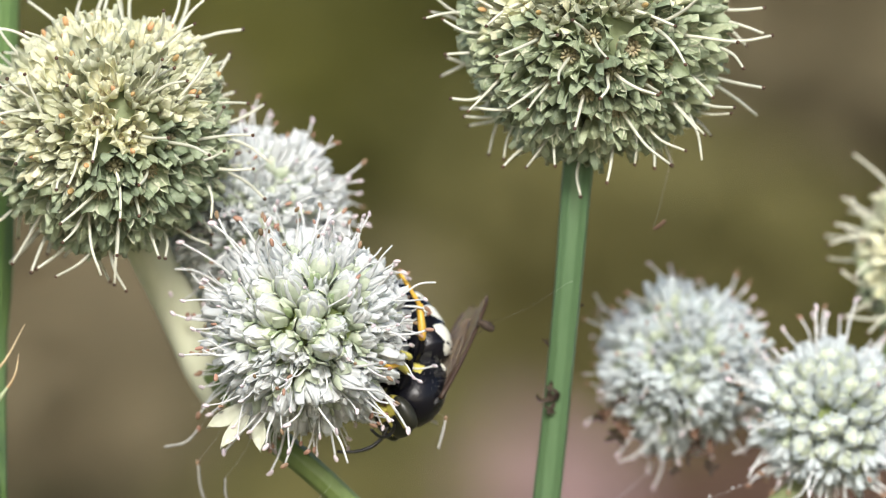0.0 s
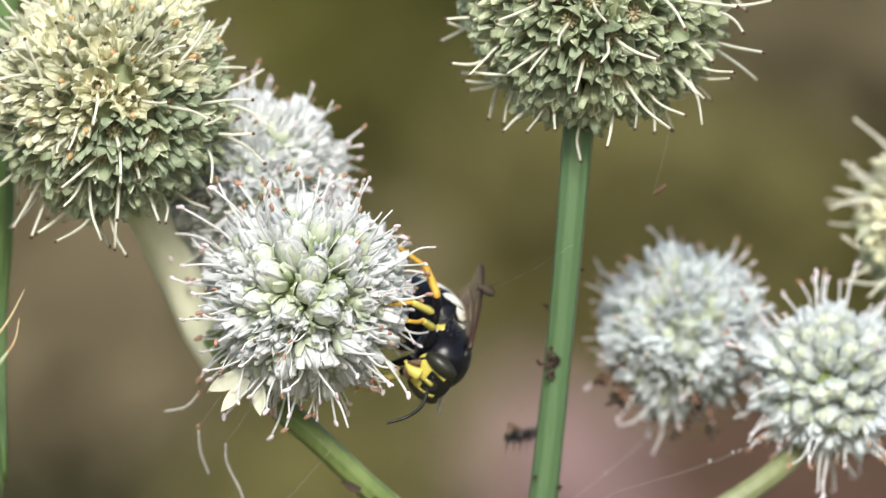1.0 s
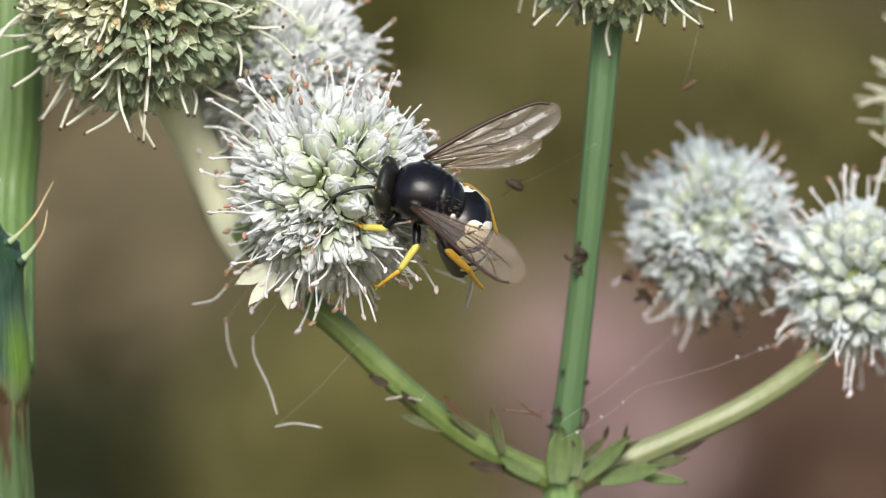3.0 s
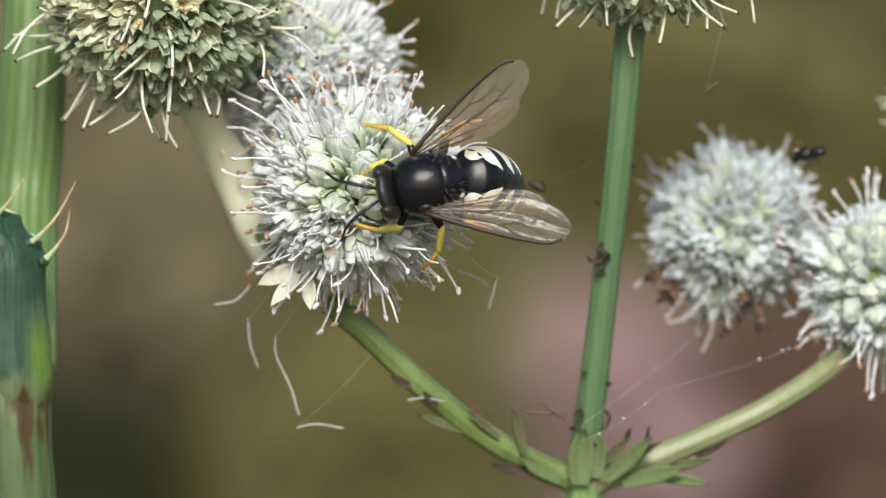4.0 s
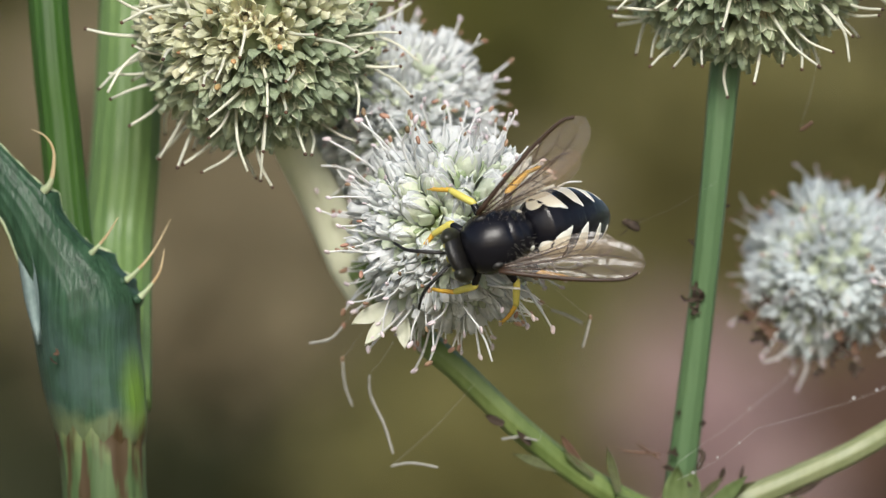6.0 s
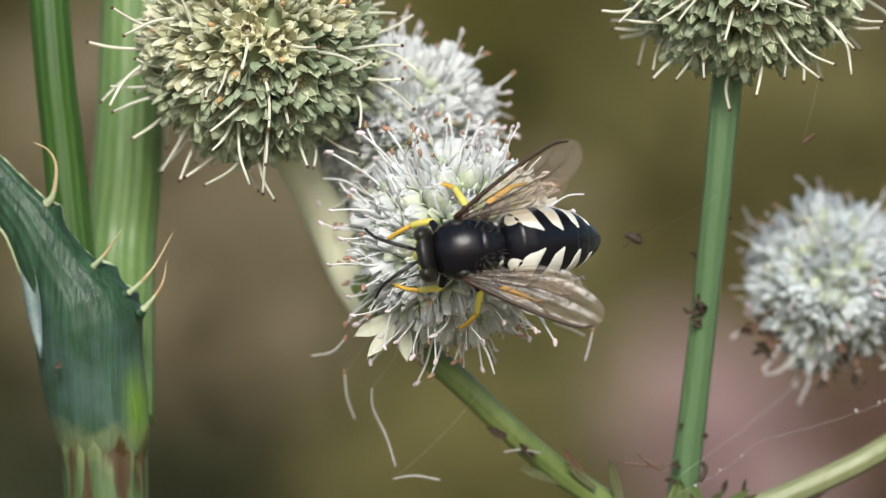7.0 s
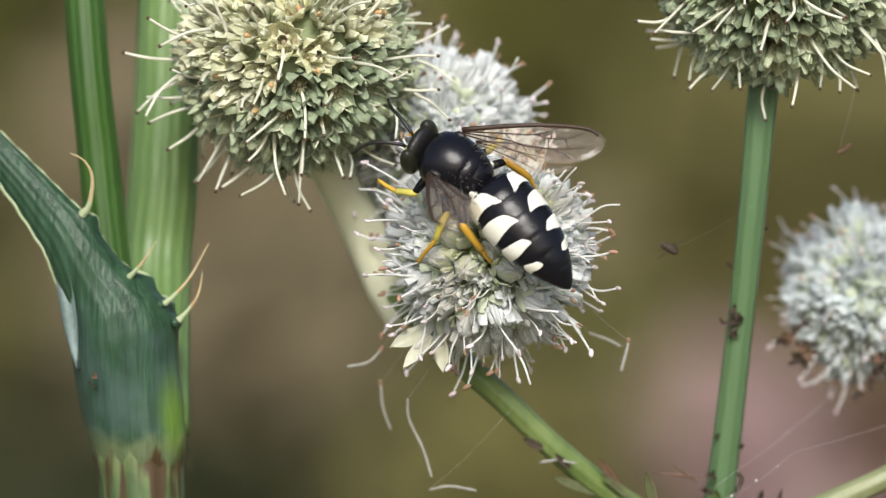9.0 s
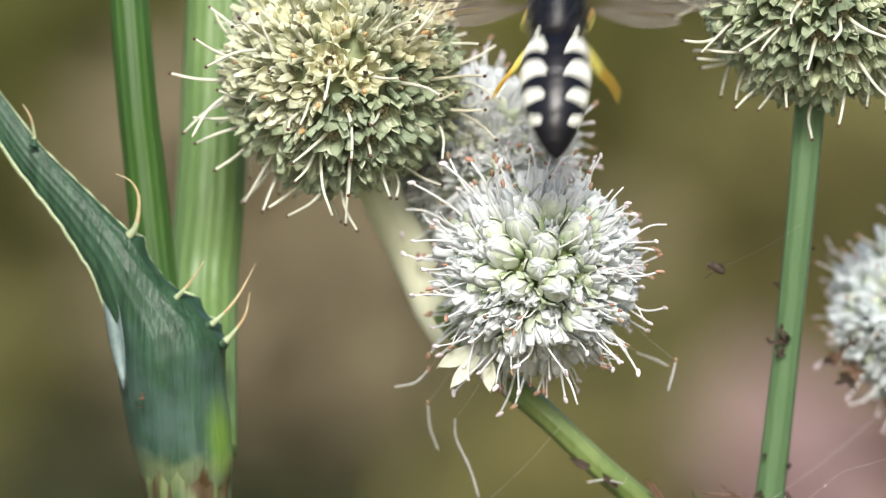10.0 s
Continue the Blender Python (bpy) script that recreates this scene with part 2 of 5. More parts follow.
# ---- mesh helpers: millimetres in, metres out ----
def mesh_of(name, bm, mats, smooth=True):
    bm.transform(Matrix.Scale(0.001, 4))
    bmesh.ops.recalc_face_normals(bm, faces=bm.faces)
    me = bpy.data.meshes.new(name)
    bm.to_mesh(me)
    bm.free()
    for m in (mats if isinstance(mats, (list, tuple)) else [mats]):
        me.materials.append(m)
    if smooth:
        me.polygons.foreach_set("use_smooth", [True] * len(me.polygons))
    return me


def piece(name, data, parent, m=None, label=""):
    ob = new(name, data)
    ob.parent = parent
    if m is not None:
        ob.matrix_basis = m
    return tagged(ob, label)


def part(name, bm, mats, parent, label="", m=None, smooth=True):
    return piece(name, mesh_of(name, bm, mats, smooth), parent, m, label)


def thing(name, place, label, category, group="", turn=None, kind=""):
    ob = new(name)
    ob.empty_display_size = 0.005
    ob.matrix_basis = Matrix.Translation(place) @ (turn if turn is not None else Matrix.Identity(4))
    return tagged(ob, label, category, group, kind)


def tube(bm, points, radii, n=8, mat=0, ribs=0, depth=0.05, caps=True):
    """A tapering tube along points; ribs: how many raised lengthwise ridges."""
    pts = [Vector(p) for p in points]
    rings, up = [], None
    for i, p in enumerate(pts):
        t = (pts[min(i + 1, len(pts) - 1)] - pts[max(i - 1, 0)]).normalized()
        if up is None:
            up = t.orthogonal().normalized()
        up = (up - t * up.dot(t)).normalized()
        side = t.cross(up)
        r = radii[i] if isinstance(radii, (list, tuple)) else radii
        ring = []
        for k in range(n):
            a = 2 * math.pi * k / n
            rr = r * (1 + (depth * math.cos(ribs * a) if ribs else 0))
            ring.append(bm.verts.new(p + (up * math.cos(a) + side * math.sin(a)) * rr))
        rings.append(ring)
    for a, b in zip(rings, rings[1:]):
        for k in range(n):
            bm.faces.new((a[k], a[(k + 1) % n], b[(k + 1) % n], b[k])).material_index = mat
    if caps:
        bm.faces.new(rings[0][::-1]).material_index = mat
        bm.faces.new(rings[-1]).material_index = mat
    return bm


def curve(points, n):
    """Smooth line through points (Catmull-Rom), n steps a span."""
    p = [Vector(q) for q in points]
    p = [2 * p[0] - p[1], *p, 2 * p[-1] - p[-2]]
    out = []
    for i in range(1, len(p) - 2):
        for k in range(n):
            t = k / n
            out.append(0.5 * (2 * p[i] + (p[i + 1] - p[i - 1]) * t + (2 * p[i - 1] - 5 * p[i] + 4 * p[i + 1] - p[i + 2]) * t * t
                              + (3 * p[i] - p[i - 1] - 3 * p[i + 1] + p[i + 2]) * t ** 3))
    out.append(p[-2])
    return out


def ball(bm, place, size, n=8, rows=6, mat=0, turn=None):
    """An ellipsoid."""
    sx, sy, sz = size if isinstance(size, (list, tuple)) else (size,) * 3
    m = Matrix.Translation(place) @ (turn if turn is not None else Matrix.Identity(4)) @ Matrix.Diagonal((sx, sy, sz, 1))
    made = bmesh.ops.create_uvsphere(bm, u_segments=n, v_segments=rows, radius=1, matrix=m)
    for v in made["verts"]:
        for f in v.link_faces:
            f.material_index = mat


def petal(bm, length, width, a0, a1, start=0.3, cup=0.25, thick=0.14, heading=0.0, mat=0, edge=None, notch=0.0, ns=6, nt=4, tip=0.12, wave=0.0, keel=0.0, rng=random):
    """A petal or sepal that leaves the middle at radius start; its rise goes from a0 to a1 degrees along it."""
    ring_up, ring_down = [], []
    x, z = start, 0.0
    ph = rng.uniform(0, 6)
    for i in range(ns + 1):
        s = i / ns
        a = radians(a0 + (a1 - a0) * s)
        if i:
            x += math.cos(a) * length / ns
            z += math.sin(a) * length / ns
        w = width * (0.45 + 0.55 * math.sin(math.pi * min(1, s * 0.85 + 0.12))) * (1 if s < 0.55 else 1 - (1 - tip) * ((s - 0.55) / 0.45) ** 2.3)
        nx, nz = -math.sin(a), math.cos(a)
        up, down = [], []
        for k in range(nt + 1):
            t = 2 * k / nt - 1
            lift = cup * width * t * t + keel * width * abs(t) + wave * math.sin(ph + 5 * s + 3 * t)
            back = -notch * length * (1 - abs(t)) * (s > 0.99)
            px, pz = x + nx * lift + math.cos(a) * back, z + nz * lift + math.sin(a) * back
            th = thick * (1 - 0.8 * abs(t)) * (1 - 0.6 * s)
            up.append(Vector((px, t * w / 2, pz)))
            down.append(Vector((px - nx * th, t * w / 2, pz - nz * th)))
        ring_up.append(up)
        ring_down.append(down)
    c, q = math.cos(heading), math.sin(heading)
    turned = lambda v: bm.verts.new((v.x * c - v.y * q, v.x * q + v.y * c, v.z))
    U = [[turned(v) for v in r] for r in ring_up]
    D = [[turned(v) for v in r] for r in ring_down]
    for i in range(ns):
        for k in range(nt):
            rim = edge is not None and (min(k, nt - 1 - k) < max(1, nt // 8) and i >= ns // 3 or i == ns - 1)
            bm.faces.new((U[i][k], U[i][k + 1], U[i + 1][k + 1], U[i + 1][k])).material_index = edge if rim else mat
            bm.faces.new((D[i][k], D[i + 1][k], D[i + 1][k + 1], D[i][k + 1])).material_index = mat
        for k in (0, nt):
            bm.faces.new((U[i][k], U[i + 1][k], D[i + 1][k], D[i][k])).material_index = mat
    for k in range(nt):
        bm.faces.new((U[ns][k], U[ns][k + 1], D[ns][k + 1], D[ns][k])).material_index = mat


def dome(n, low):
    """Even directions over a sphere from the top down to z = low."""
    out, golden = [], math.pi * (3 - math.sqrt(5))
    for i in range(n):
        z = 1 - (1 - low) * (i + 0.5) / n
        r = math.sqrt(max(0, 1 - z * z))
        out.append(Vector((r * math.cos(i * golden), r * math.sin(i * golden), z)))
    return out


# ---- florets, each mesh shared by many ----
rnd = random.Random(7)


def seed_floret(pale):
    """A ripe floret: a cup of broad pointed sepals round a fluted disc."""
    bm = bmesh.new()
    tube(bm, [(0, 0, -1.6), (0, 0, -0.2), (0, 0, 0.1), (0, 0, 0.2)], [0.7, 0.95, 0.85, 0.7], 10, 2)
    spin = rnd.uniform(0, 6)
    if pale:
        for k in range(5):
            petal(bm, rnd.uniform(1.7, 2.3), rnd.uniform(0.7, 0.95), 70, rnd.uniform(80, 104), 0.35, 0.2, 0.22, spin + 0.63 + k * 1.2566 + rnd.uniform(-0.2, 0.2), 0, 1, ns=8, nt=6, tip=0.02, wave=0.03, keel=0.25, rng=rnd)
    for k in range(5):
        petal(bm, rnd.uniform(2.1, 2.7), rnd.uniform(1.5, 1.8) * (0.82 if pale else 1), 50, rnd.uniform(70, 88), 0.86, 0.16, 0.15, spin + k * 1.2566 + rnd.uniform(-0.12, 0.12), 0, 1, ns=9, nt=10, tip=0.05, wave=0.05, keel=0.2, rng=rnd)
    for k in range(5):
        petal(bm, rnd.uniform(2.2, 2.9), rnd.uniform(0.75, 1.05), 58, rnd.uniform(64, 84), 1.05, 0.1, 0.18, spin + 0.63 + k * 1.2566 + rnd.uniform(-0.2, 0.2), 0, 1, ns=7, nt=6, tip=0.03, wave=0.03, keel=0.3, rng=rnd)
    for k in range(10):
        a = k * math.pi / 5
        ball(bm, (0.52 * math.cos(a), 0.52 * math.sin(a), 0.7), (0.26, 0.13, 0.34), 6, 5, 2, Matrix.Rotation(a, 4, "Z"))
    ball(bm, (0, 0, 0.55), (0.32, 0.32, 0.3), 6, 4, 2)
    if pale and rnd.random() < 0.7:
        a = spin + 1.2566 * rnd.randrange(5)
        ball(bm, (1.25 * math.cos(a), 1.25 * math.sin(a), 1.95), (0.2, 0.26, 0.46), 8, 6, 3)
    return mesh_of("floret", bm, [SEPAL_PALE if pale else SEPAL, SEPAL_EDGE, DISC, SEPAL_RUST])


def bract_mesh(pale):
    """The fleshy pointed bract between ripe florets."""
    bm = bmesh.new()
    petal(bm, rnd.uniform(2.6, 3.4), rnd.uniform(1.0, 1.35), 62, 92, -0.2, 0.3, 0.3, 0, 0, 1, tip=0.03, ns=8, nt=6, keel=0.3, rng=rnd)
    return mesh_of("bract", bm, [SEPAL_PALE if pale else SEPAL, SEPAL_EDGE])


def style_mesh(length, dark):
    """One or two long curved styles, some with a dark dried tip."""
    bm = bmesh.new()
    for side in (-1, 1)[: 2 if rnd.random() < 0.35 else 1]:
        bend, off = rnd.uniform(0.6, 2.7) * side, rnd.uniform(-0.8, 0.8)
        hook = rnd.uniform(-0.4, 1.2) * side
        pts = curve([(0.15 * side, 0, 0.2), (0.35 * side + 0.1 * bend, off * 0.3, length * 0.35), (0.3 * side + 0.5 * bend, off * 0.7, length * 0.7), (0.3 * side + bend + hook * 0.5, off, length)], 4)
        n = len(pts)
        tube(bm, pts, [0.165 - 0.06 * i / (n - 1) for i in range(n)], 6, 0)
        if rnd.random() < dark:
            ball(bm, pts[-1], 0.16, 7, 5, 1)
    return mesh_of("style", bm, [STYLE, STYLE_TIP])


def open_floret(mats):
    """A flower in bloom: pale pointed sepals round a knot of notched white petals that bend in at the top."""
    bm = bmesh.new()
    tube(bm, [(0, 0, -1.2), (0, 0, 0.3), (0, 0, 1.0)], [0.8, 1.1, 0.85], 8, 1)
    spin = rnd.uniform(0, 6)
    for k in range(5):
        petal(bm, rnd.uniform(1.7, 2.2), 1.5, 45, 86, 0.8, 0.25, 0.2, spin + k * 1.2566, 1, 0, tip=0.1, ns=5, rng=rnd)
    for k in range(11):
        petal(bm, rnd.uniform(2.4, 3.4), rnd.uniform(0.7, 1.0), rnd.uniform(56, 78), rnd.uniform(74, 125), rnd.uniform(0.45, 0.8), 0.3, 0.26, spin + k * 0.571 + rnd.uniform(-0.2, 0.2), 0, tip=0.5, ns=6, nt=4, wave=0.05, keel=0.3, rng=rnd)
    for k in range(6):
        petal(bm, rnd.uniform(2.2, 3.0), rnd.uniform(0.45, 0.65), rnd.uniform(74, 86), rnd.uniform(110, 190), rnd.uniform(0.2, 0.4), 0.3, 0.26, spin + 0.5 + k * 1.047 + rnd.uniform(-0.25, 0.25), 0, tip=0.6, ns=6, nt=4, wave=0.05, rng=rnd)
    return mesh_of("floret", bm, mats)


def bud_floret():
    """A closed egg-shaped bud: broad grey-green sepals hold a knot of white petals that closes over the top."""
    bm = bmesh.new()
    tube(bm, [(0, 0, -1.2), (0, 0, 0.2), (0, 0, 1.3), (0, 0, 2.3), (0, 0, 2.9)], [0.7, 0.95, 1.1, 0.9, 0.5], 12, 1)
    spin = rnd.uniform(0, 6)
    for k in range(8):
        petal(bm, rnd.uniform(3.0, 3.7), rnd.uniform(0.7, 0.95), 76, rnd.uniform(104, 122), rnd.uniform(0.75, 0.95), 0.25, 0.28, spin + 0.5 + k * 0.785 + rnd.uniform(-0.15, 0.15), 2, tip=0.4, notch=0.1, ns=8, nt=6, wave=0.06, keel=0.25, rng=rnd)
    low = len(bm.verts)
    for k in range(6):
        petal(bm, rnd.uniform(1.1, 1.7), rnd.uniform(0.45, 0.7), rnd.uniform(60, 100), rnd.uniform(110, 190), rnd.uniform(0.2, 0.7), 0.3, 0.3, spin + k * 1.047 + rnd.uniform(-0.3, 0.3), 2, tip=0.7, ns=5, nt=4, wave=0.05, rng=rnd)
    bm.verts.ensure_lookup_table()
    for v in bm.verts[low:]:
        v.co.z += 2.2
    for k in range(5):
        petal(bm, rnd.uniform(1.6, 2.7), rnd.uniform(1.1, 1.4), 66, rnd.uniform(88, 104), 0.95, 0.2, 0.2, spin + k * 1.2566 + rnd.uniform(-0.1, 0.1), 1, 2, tip=0.05, ns=8, nt=6, wave=0.04, keel=-0.15, rng=rnd)
    for k in range(3):
        petal(bm, rnd.uniform(1.4, 2.4), rnd.uniform(0.7, 1.0), 56, 90, 1.05, 0.2, 0.25, spin + 0.3 + k * 2.1, 0, 1, tip=0.03, ns=6, nt=4, wave=0.04, rng=rnd)
    return mesh_of("bud", bm, [CALYX, BUD, PETAL])


def star_floret():
    """A small white bud just opening, its ridged petals bent in to a five-rayed star."""
    bm = bmesh.new()
    tube(bm, [(0, 0, -1.2), (0, 0, 0.6), (0, 0, 1.5), (0, 0, 2.1)], [0.6, 0.75, 0.85, 0.5], 10, 1)
    spin = rnd.uniform(0, 6)
    for k in range(5):
        petal(bm, rnd.uniform(2.3, 2.8), rnd.uniform(0.95, 1.15), 78, rnd.uniform(128, 150), 0.78, -0.34, 0.3, spin + k * 1.2566, 0, tip=0.5, ns=8, nt=6, notch=0.1, wave=0.05, rng=rnd)
    for k in range(5):
        petal(bm, rnd.uniform(1.5, 2.0), rnd.uniform(0.6, 0.8), 70, 92, 0.75, 0.2, 0.22, spin + 0.63 + k * 1.2566, 1, tip=0.1, ns=5, nt=4, rng=rnd)
    return mesh_of("bud", bm, [BUD_WHITE, BUD])


def stamen_mesh(length, wilted):
    """One thin stamen with its anther."""
    bm = bmesh.new()
    b1, b2 = rnd.uniform(-0.9, 0.9), rnd.uniform(-1.6, 1.6) * (1.5 if wilted else 1)
    pts = curve([(0, 0, 0.6), (0.15 * b1, 0.1, length * 0.4), (b1 * 0.7, 0.2 * b2, length * 0.75), (b1 * 0.8 + b2 * 0.4, 0.5 * b2, length)], 4)
    n = len(pts)
    tube(bm, pts, [0.135 - 0.045 * i / (n - 1) for i in range(n)], 6, 0)
    if rnd.random() < 0.75:
        t = (pts[-1] - pts[-2]).normalized()
        ball(bm, pts[-1] + t * 0.15, (0.19, 0.23, 0.42), 7, 6, 1 if rnd.random() < 0.55 else 2, frame_of((t + Vector((rnd.uniform(-.8, .8), rnd.uniform(-.8, .8), 0))).normalized()))
    return mesh_of("stamen", bm, [FILAMENT, ANTHER, ANTHER_PALE])


SEEDS = {p: [seed_floret(p) for _ in range(5)] for p in (False, True)}
BRACTS = {p: [bract_mesh(p) for _ in range(4)] for p in (False, True)}
STYLES = [style_mesh(rnd.uniform(3.6, 5.9), 0.75) for _ in range(20)]
OPENS = [open_floret([PETAL, SEPAL_BLOOM]) for _ in range(6)]
SNOWY = [open_floret([PETAL, BUD]) for _ in range(4)]
SOFT = [open_floret([PETAL_SOFT, SEPAL_BLOOM]) for _ in range(4)]
DRY = [open_floret([WITHERED, WITHERED]) for _ in range(2)]
BUDS = [bud_floret() for _ in range(6)]
STARS = [star_floret() for _ in range(4)]
STAMENS = [stamen_mesh(rnd.uniform(4.6, 7.2), False) for _ in range(14)] + [stamen_mesh(rnd.uniform(4.4, 6.4), True) for _ in range(6)]


NODE, FOOT = (20.0, -21.6, 12), (-30.8, -17.5, 6)
plant = thing("wildflower_plant", at(*NODE), "branched green wildflower with round white and cream flower heads", "plant", "stalks of the wildflower")


def head_of(place, axis, spin, radius, mat, label):
    """The solid receptacle of a flower head, on which its florets sit."""
    bm = bmesh.new()
    bmesh.ops.create_icosphere(bm, subdivisions=3, radius=radius)
    return part("flower_head", bm, mat, plant, label, plant.matrix_basis.inverted() @ Matrix.Translation(place) @ frame_of(axis, spin))


def seed_head(place, axis, radius, n, label, seed, pale_above=0.25, spin=0.0, bristle=0.75):
    """A round head of ripe florets on a solid receptacle, bristling with old styles."""
    r = random.Random(seed)
    head = head_of(place, axis, spin, radius - 2.0, CORE, label)
    for p in dome(n, -0.93):
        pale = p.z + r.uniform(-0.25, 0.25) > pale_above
        p = (p + Vector((r.gauss(0, 1), r.gauss(0, 1), r.gauss(0, 1))) * 0.018).normalized()
        m = Matrix.Translation(p * (radius - 1.9) / 1000) @ Matrix.Translation(p * r.gauss(0, 0.25) / 1000) @ frame_of((p + Vector((r.gauss(0, 1), r.gauss(0, 1), r.gauss(0, 1))) * 0.07).normalized(), r.uniform(0, 6.28)) @ Matrix.Scale(r.uniform(1.02, 1.2), 4)
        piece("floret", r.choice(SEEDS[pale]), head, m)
        for _ in range(int(bristle + r.random())):
            lean = Matrix.Rotation(r.gauss(0, 0.2), 4, "X") @ Matrix.Rotation(r.gauss(0, 0.2), 4, "Y")
            piece("style", r.choice(STYLES), head, m @ lean @ Matrix.Rotation(r.uniform(0, 6.28), 4, "Z"))
        for _ in range(r.choice((1, 2, 2)) if pale else r.choice((0, 1, 1))):
            side = p.cross(Vector((r.gauss(0, 1), r.gauss(0, 1), r.gauss(0, 1)))).normalized()
            q = (p + side * r.uniform(0.17, 0.21)).normalized()
            x = (q - p * q.dot(p)).normalized() * -1
            y = q.cross(x).normalized()
            m = Matrix((y.cross(q), y, q)).transposed().to_4x4()
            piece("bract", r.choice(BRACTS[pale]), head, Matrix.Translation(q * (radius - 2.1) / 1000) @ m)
    return head


def bloom_head(place, axis, radius, n, label, seed, buds=0.0, bud_from=0.6, stamens=2.2, mat=CORE_YELLOW, spin=0.0, closed=BUDS, blown=OPENS, size=1.0, reach=1.0, dry=0.0, swell=1.0):
    """A round head in bloom: white florets with protruding stamens, closed buds round the crown where it has them."""
    r = random.Random(seed)
    head = head_of(place, axis, spin, radius - 2.6, mat, label)
    for p in dome(n, -0.9):
        is_bud = p.z > bud_from and r.random() < buds
        p = (p + Vector((r.gauss(0, 1), r.gauss(0, 1), r.gauss(0, 1))) * 0.025).normalized()
        lift = radius - 2.8 + (0.3 if is_bud else r.gauss(0, 0.35))
        tilt = (p + Vector((r.gauss(0, 1), r.gauss(0, 1), r.gauss(0, 1))) * (0.06 if is_bud else 0.14)).normalized()
        m = Matrix.Translation(p * lift / 1000) @ frame_of(tilt, r.uniform(0, 6.28)) @ Matrix.Scale(r.uniform(0.85, 1.2) * size * (swell if is_bud else 1), 4)
        under = (head.matrix_basis.to_3x3() @ p).z < -0.35 and r.random() < dry
        piece("bud" if is_bud else "floret", r.choice(closed if is_bud else DRY if under else blown), head, m)
        count = int(r.random() < 0.12) if is_bud else int(stamens + r.random())
        for _ in range(count):
            lean = Matrix.Rotation(r.gauss(0, 0.3), 4, "X") @ Matrix.Rotation(r.gauss(0, 0.3), 4, "Y")
            piece("stamen", r.choice(STAMENS), head, m @ Matrix.Translation((r.uniform(-.0006, .0006), r.uniform(-.0006, .0006), 0)) @ lean @ Matrix.Rotation(r.uniform(0, 6.28), 4, "Z") @ Matrix.Scale(reach * r.uniform(0.75, 1.1), 4))
    return head


HEAD_A, HEAD_B, HEAD_C, HEAD_D = (-17.2, 20.6, 3), (25.65, 29.2, 3), (0.15, 2.5, 0), (-4.5, 12.8, 13.5)
HEAD_E, HEAD_F, HEAD_G = (33.4, -0.9, 25), (46.6, -5.2, 15), (57.5, 8.4, 26)
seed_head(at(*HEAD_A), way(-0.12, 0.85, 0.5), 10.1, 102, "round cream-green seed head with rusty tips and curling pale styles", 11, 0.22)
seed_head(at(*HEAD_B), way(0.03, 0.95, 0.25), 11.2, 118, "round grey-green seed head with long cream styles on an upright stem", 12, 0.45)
bloom_head(at(*HEAD_C), way(-0.04, 0.34, 0.94), 8.8, 128, "white blooming flower head with closed pale-green buds in its middle", 13, 0.95, 0.80, 2.1, mat=CORE_YELLOW, reach=0.9, swell=1.05, size=1.0)
bloom_head(at(*HEAD_D), way(0.2, 0.75, 0.45), 7.9, 136, "white blooming flower head half hidden behind another", 14, 0.0, 0.8, 1.3, mat=CORE_WHITE, blown=SNOWY, reach=0.85)
bloom_head(at(*HEAD_E), way(-0.15, 0.6, 0.75), 7.4, 112, "soft white blooming flower head with withered brown underside", 15, 0.35, 0.55, 1.5, closed=STARS, blown=SOFT, reach=0.75, dry=0.15, mat=CORE_WHITE)
bloom_head(at(*HEAD_F), way(0.0, 0.25, 0.95), 6.9, 84, "white flower head with tight pale buds and spreading stamens", 16, 1.0, 0.45, 2.3, closed=STARS, blown=SOFT, size=0.95, reach=0.9)
seed_head(at(*HEAD_G), way(0.1, 0.9, 0.2), 8.0, 84, "pale cream seed head with long bristling styles", 17, -0.2)


# ---- stems ----
def stalk(name, points, radii, mat, parent, ribs=0, n=None, steps=6, label="", depth=0.05):
    """A stem through (u, v, d) points, as a part whose space is the parent's."""
    inv = parent.matrix_basis.inverted()
    pts = curve([inv @ at(*p) * 1000 for p in points], steps)
    k = len(radii) - 1
    rr = [radii[min(int(i * k / (len(pts) - 1)), k - 1)] * (1 - (i * k / (len(pts) - 1) - min(int(i * k / (len(pts) - 1)), k - 1)))
          + radii[min(int(i * k / (len(pts) - 1)), k - 1) + 1] * (i * k / (len(pts) - 1) - min(int(i * k / (len(pts) - 1)), k - 1)) for i in range(len(pts))]
    bm = bmesh.new()
    tube(bm, pts, rr, n or (ribs * 4 if ribs else 14), 0, ribs, depth)
    return part(name, bm, mat, parent, label)


def below(u, v, d):
    """The (u, v, d) of the ground under a place."""
    p = BASE.inverted() @ Vector((*at(u, v, d).xy, -0.01))
    k = REACH / (p.y * 1000)
    return (p.x * 1000 * k, p.z * 1000 * k, p.y * 1000 - REACH)


branching = plant
stalk("stem", [below(20, -60, 14), (19, -150, 16), (19.6, -60, 13), (20.0, -26, 12.2), (20.1, -23.2, 12)], [3.0, 2.4, 1.9, 1.7, 1.3], STEM_LIGHT, branching, 9)
bm = bmesh.new()
ball(bm, (0, 0, -1.8), (1.9, 1.6, 1.5), 20, 14)
part("node", bm, STEM_YELLOW, branching, "swollen yellow-green node")
stalk("branch", [NODE, (21.1, -13, 10), (22.25, -3, 8), (23.3, 7, 6), (24.25, 17, 5), (25.4, 25, 4)], [1.35, 1.25, 1.15, 1.2, 1.35, 1.5], STEM_BLUE, branching, 9, label="upright blue-green branch")
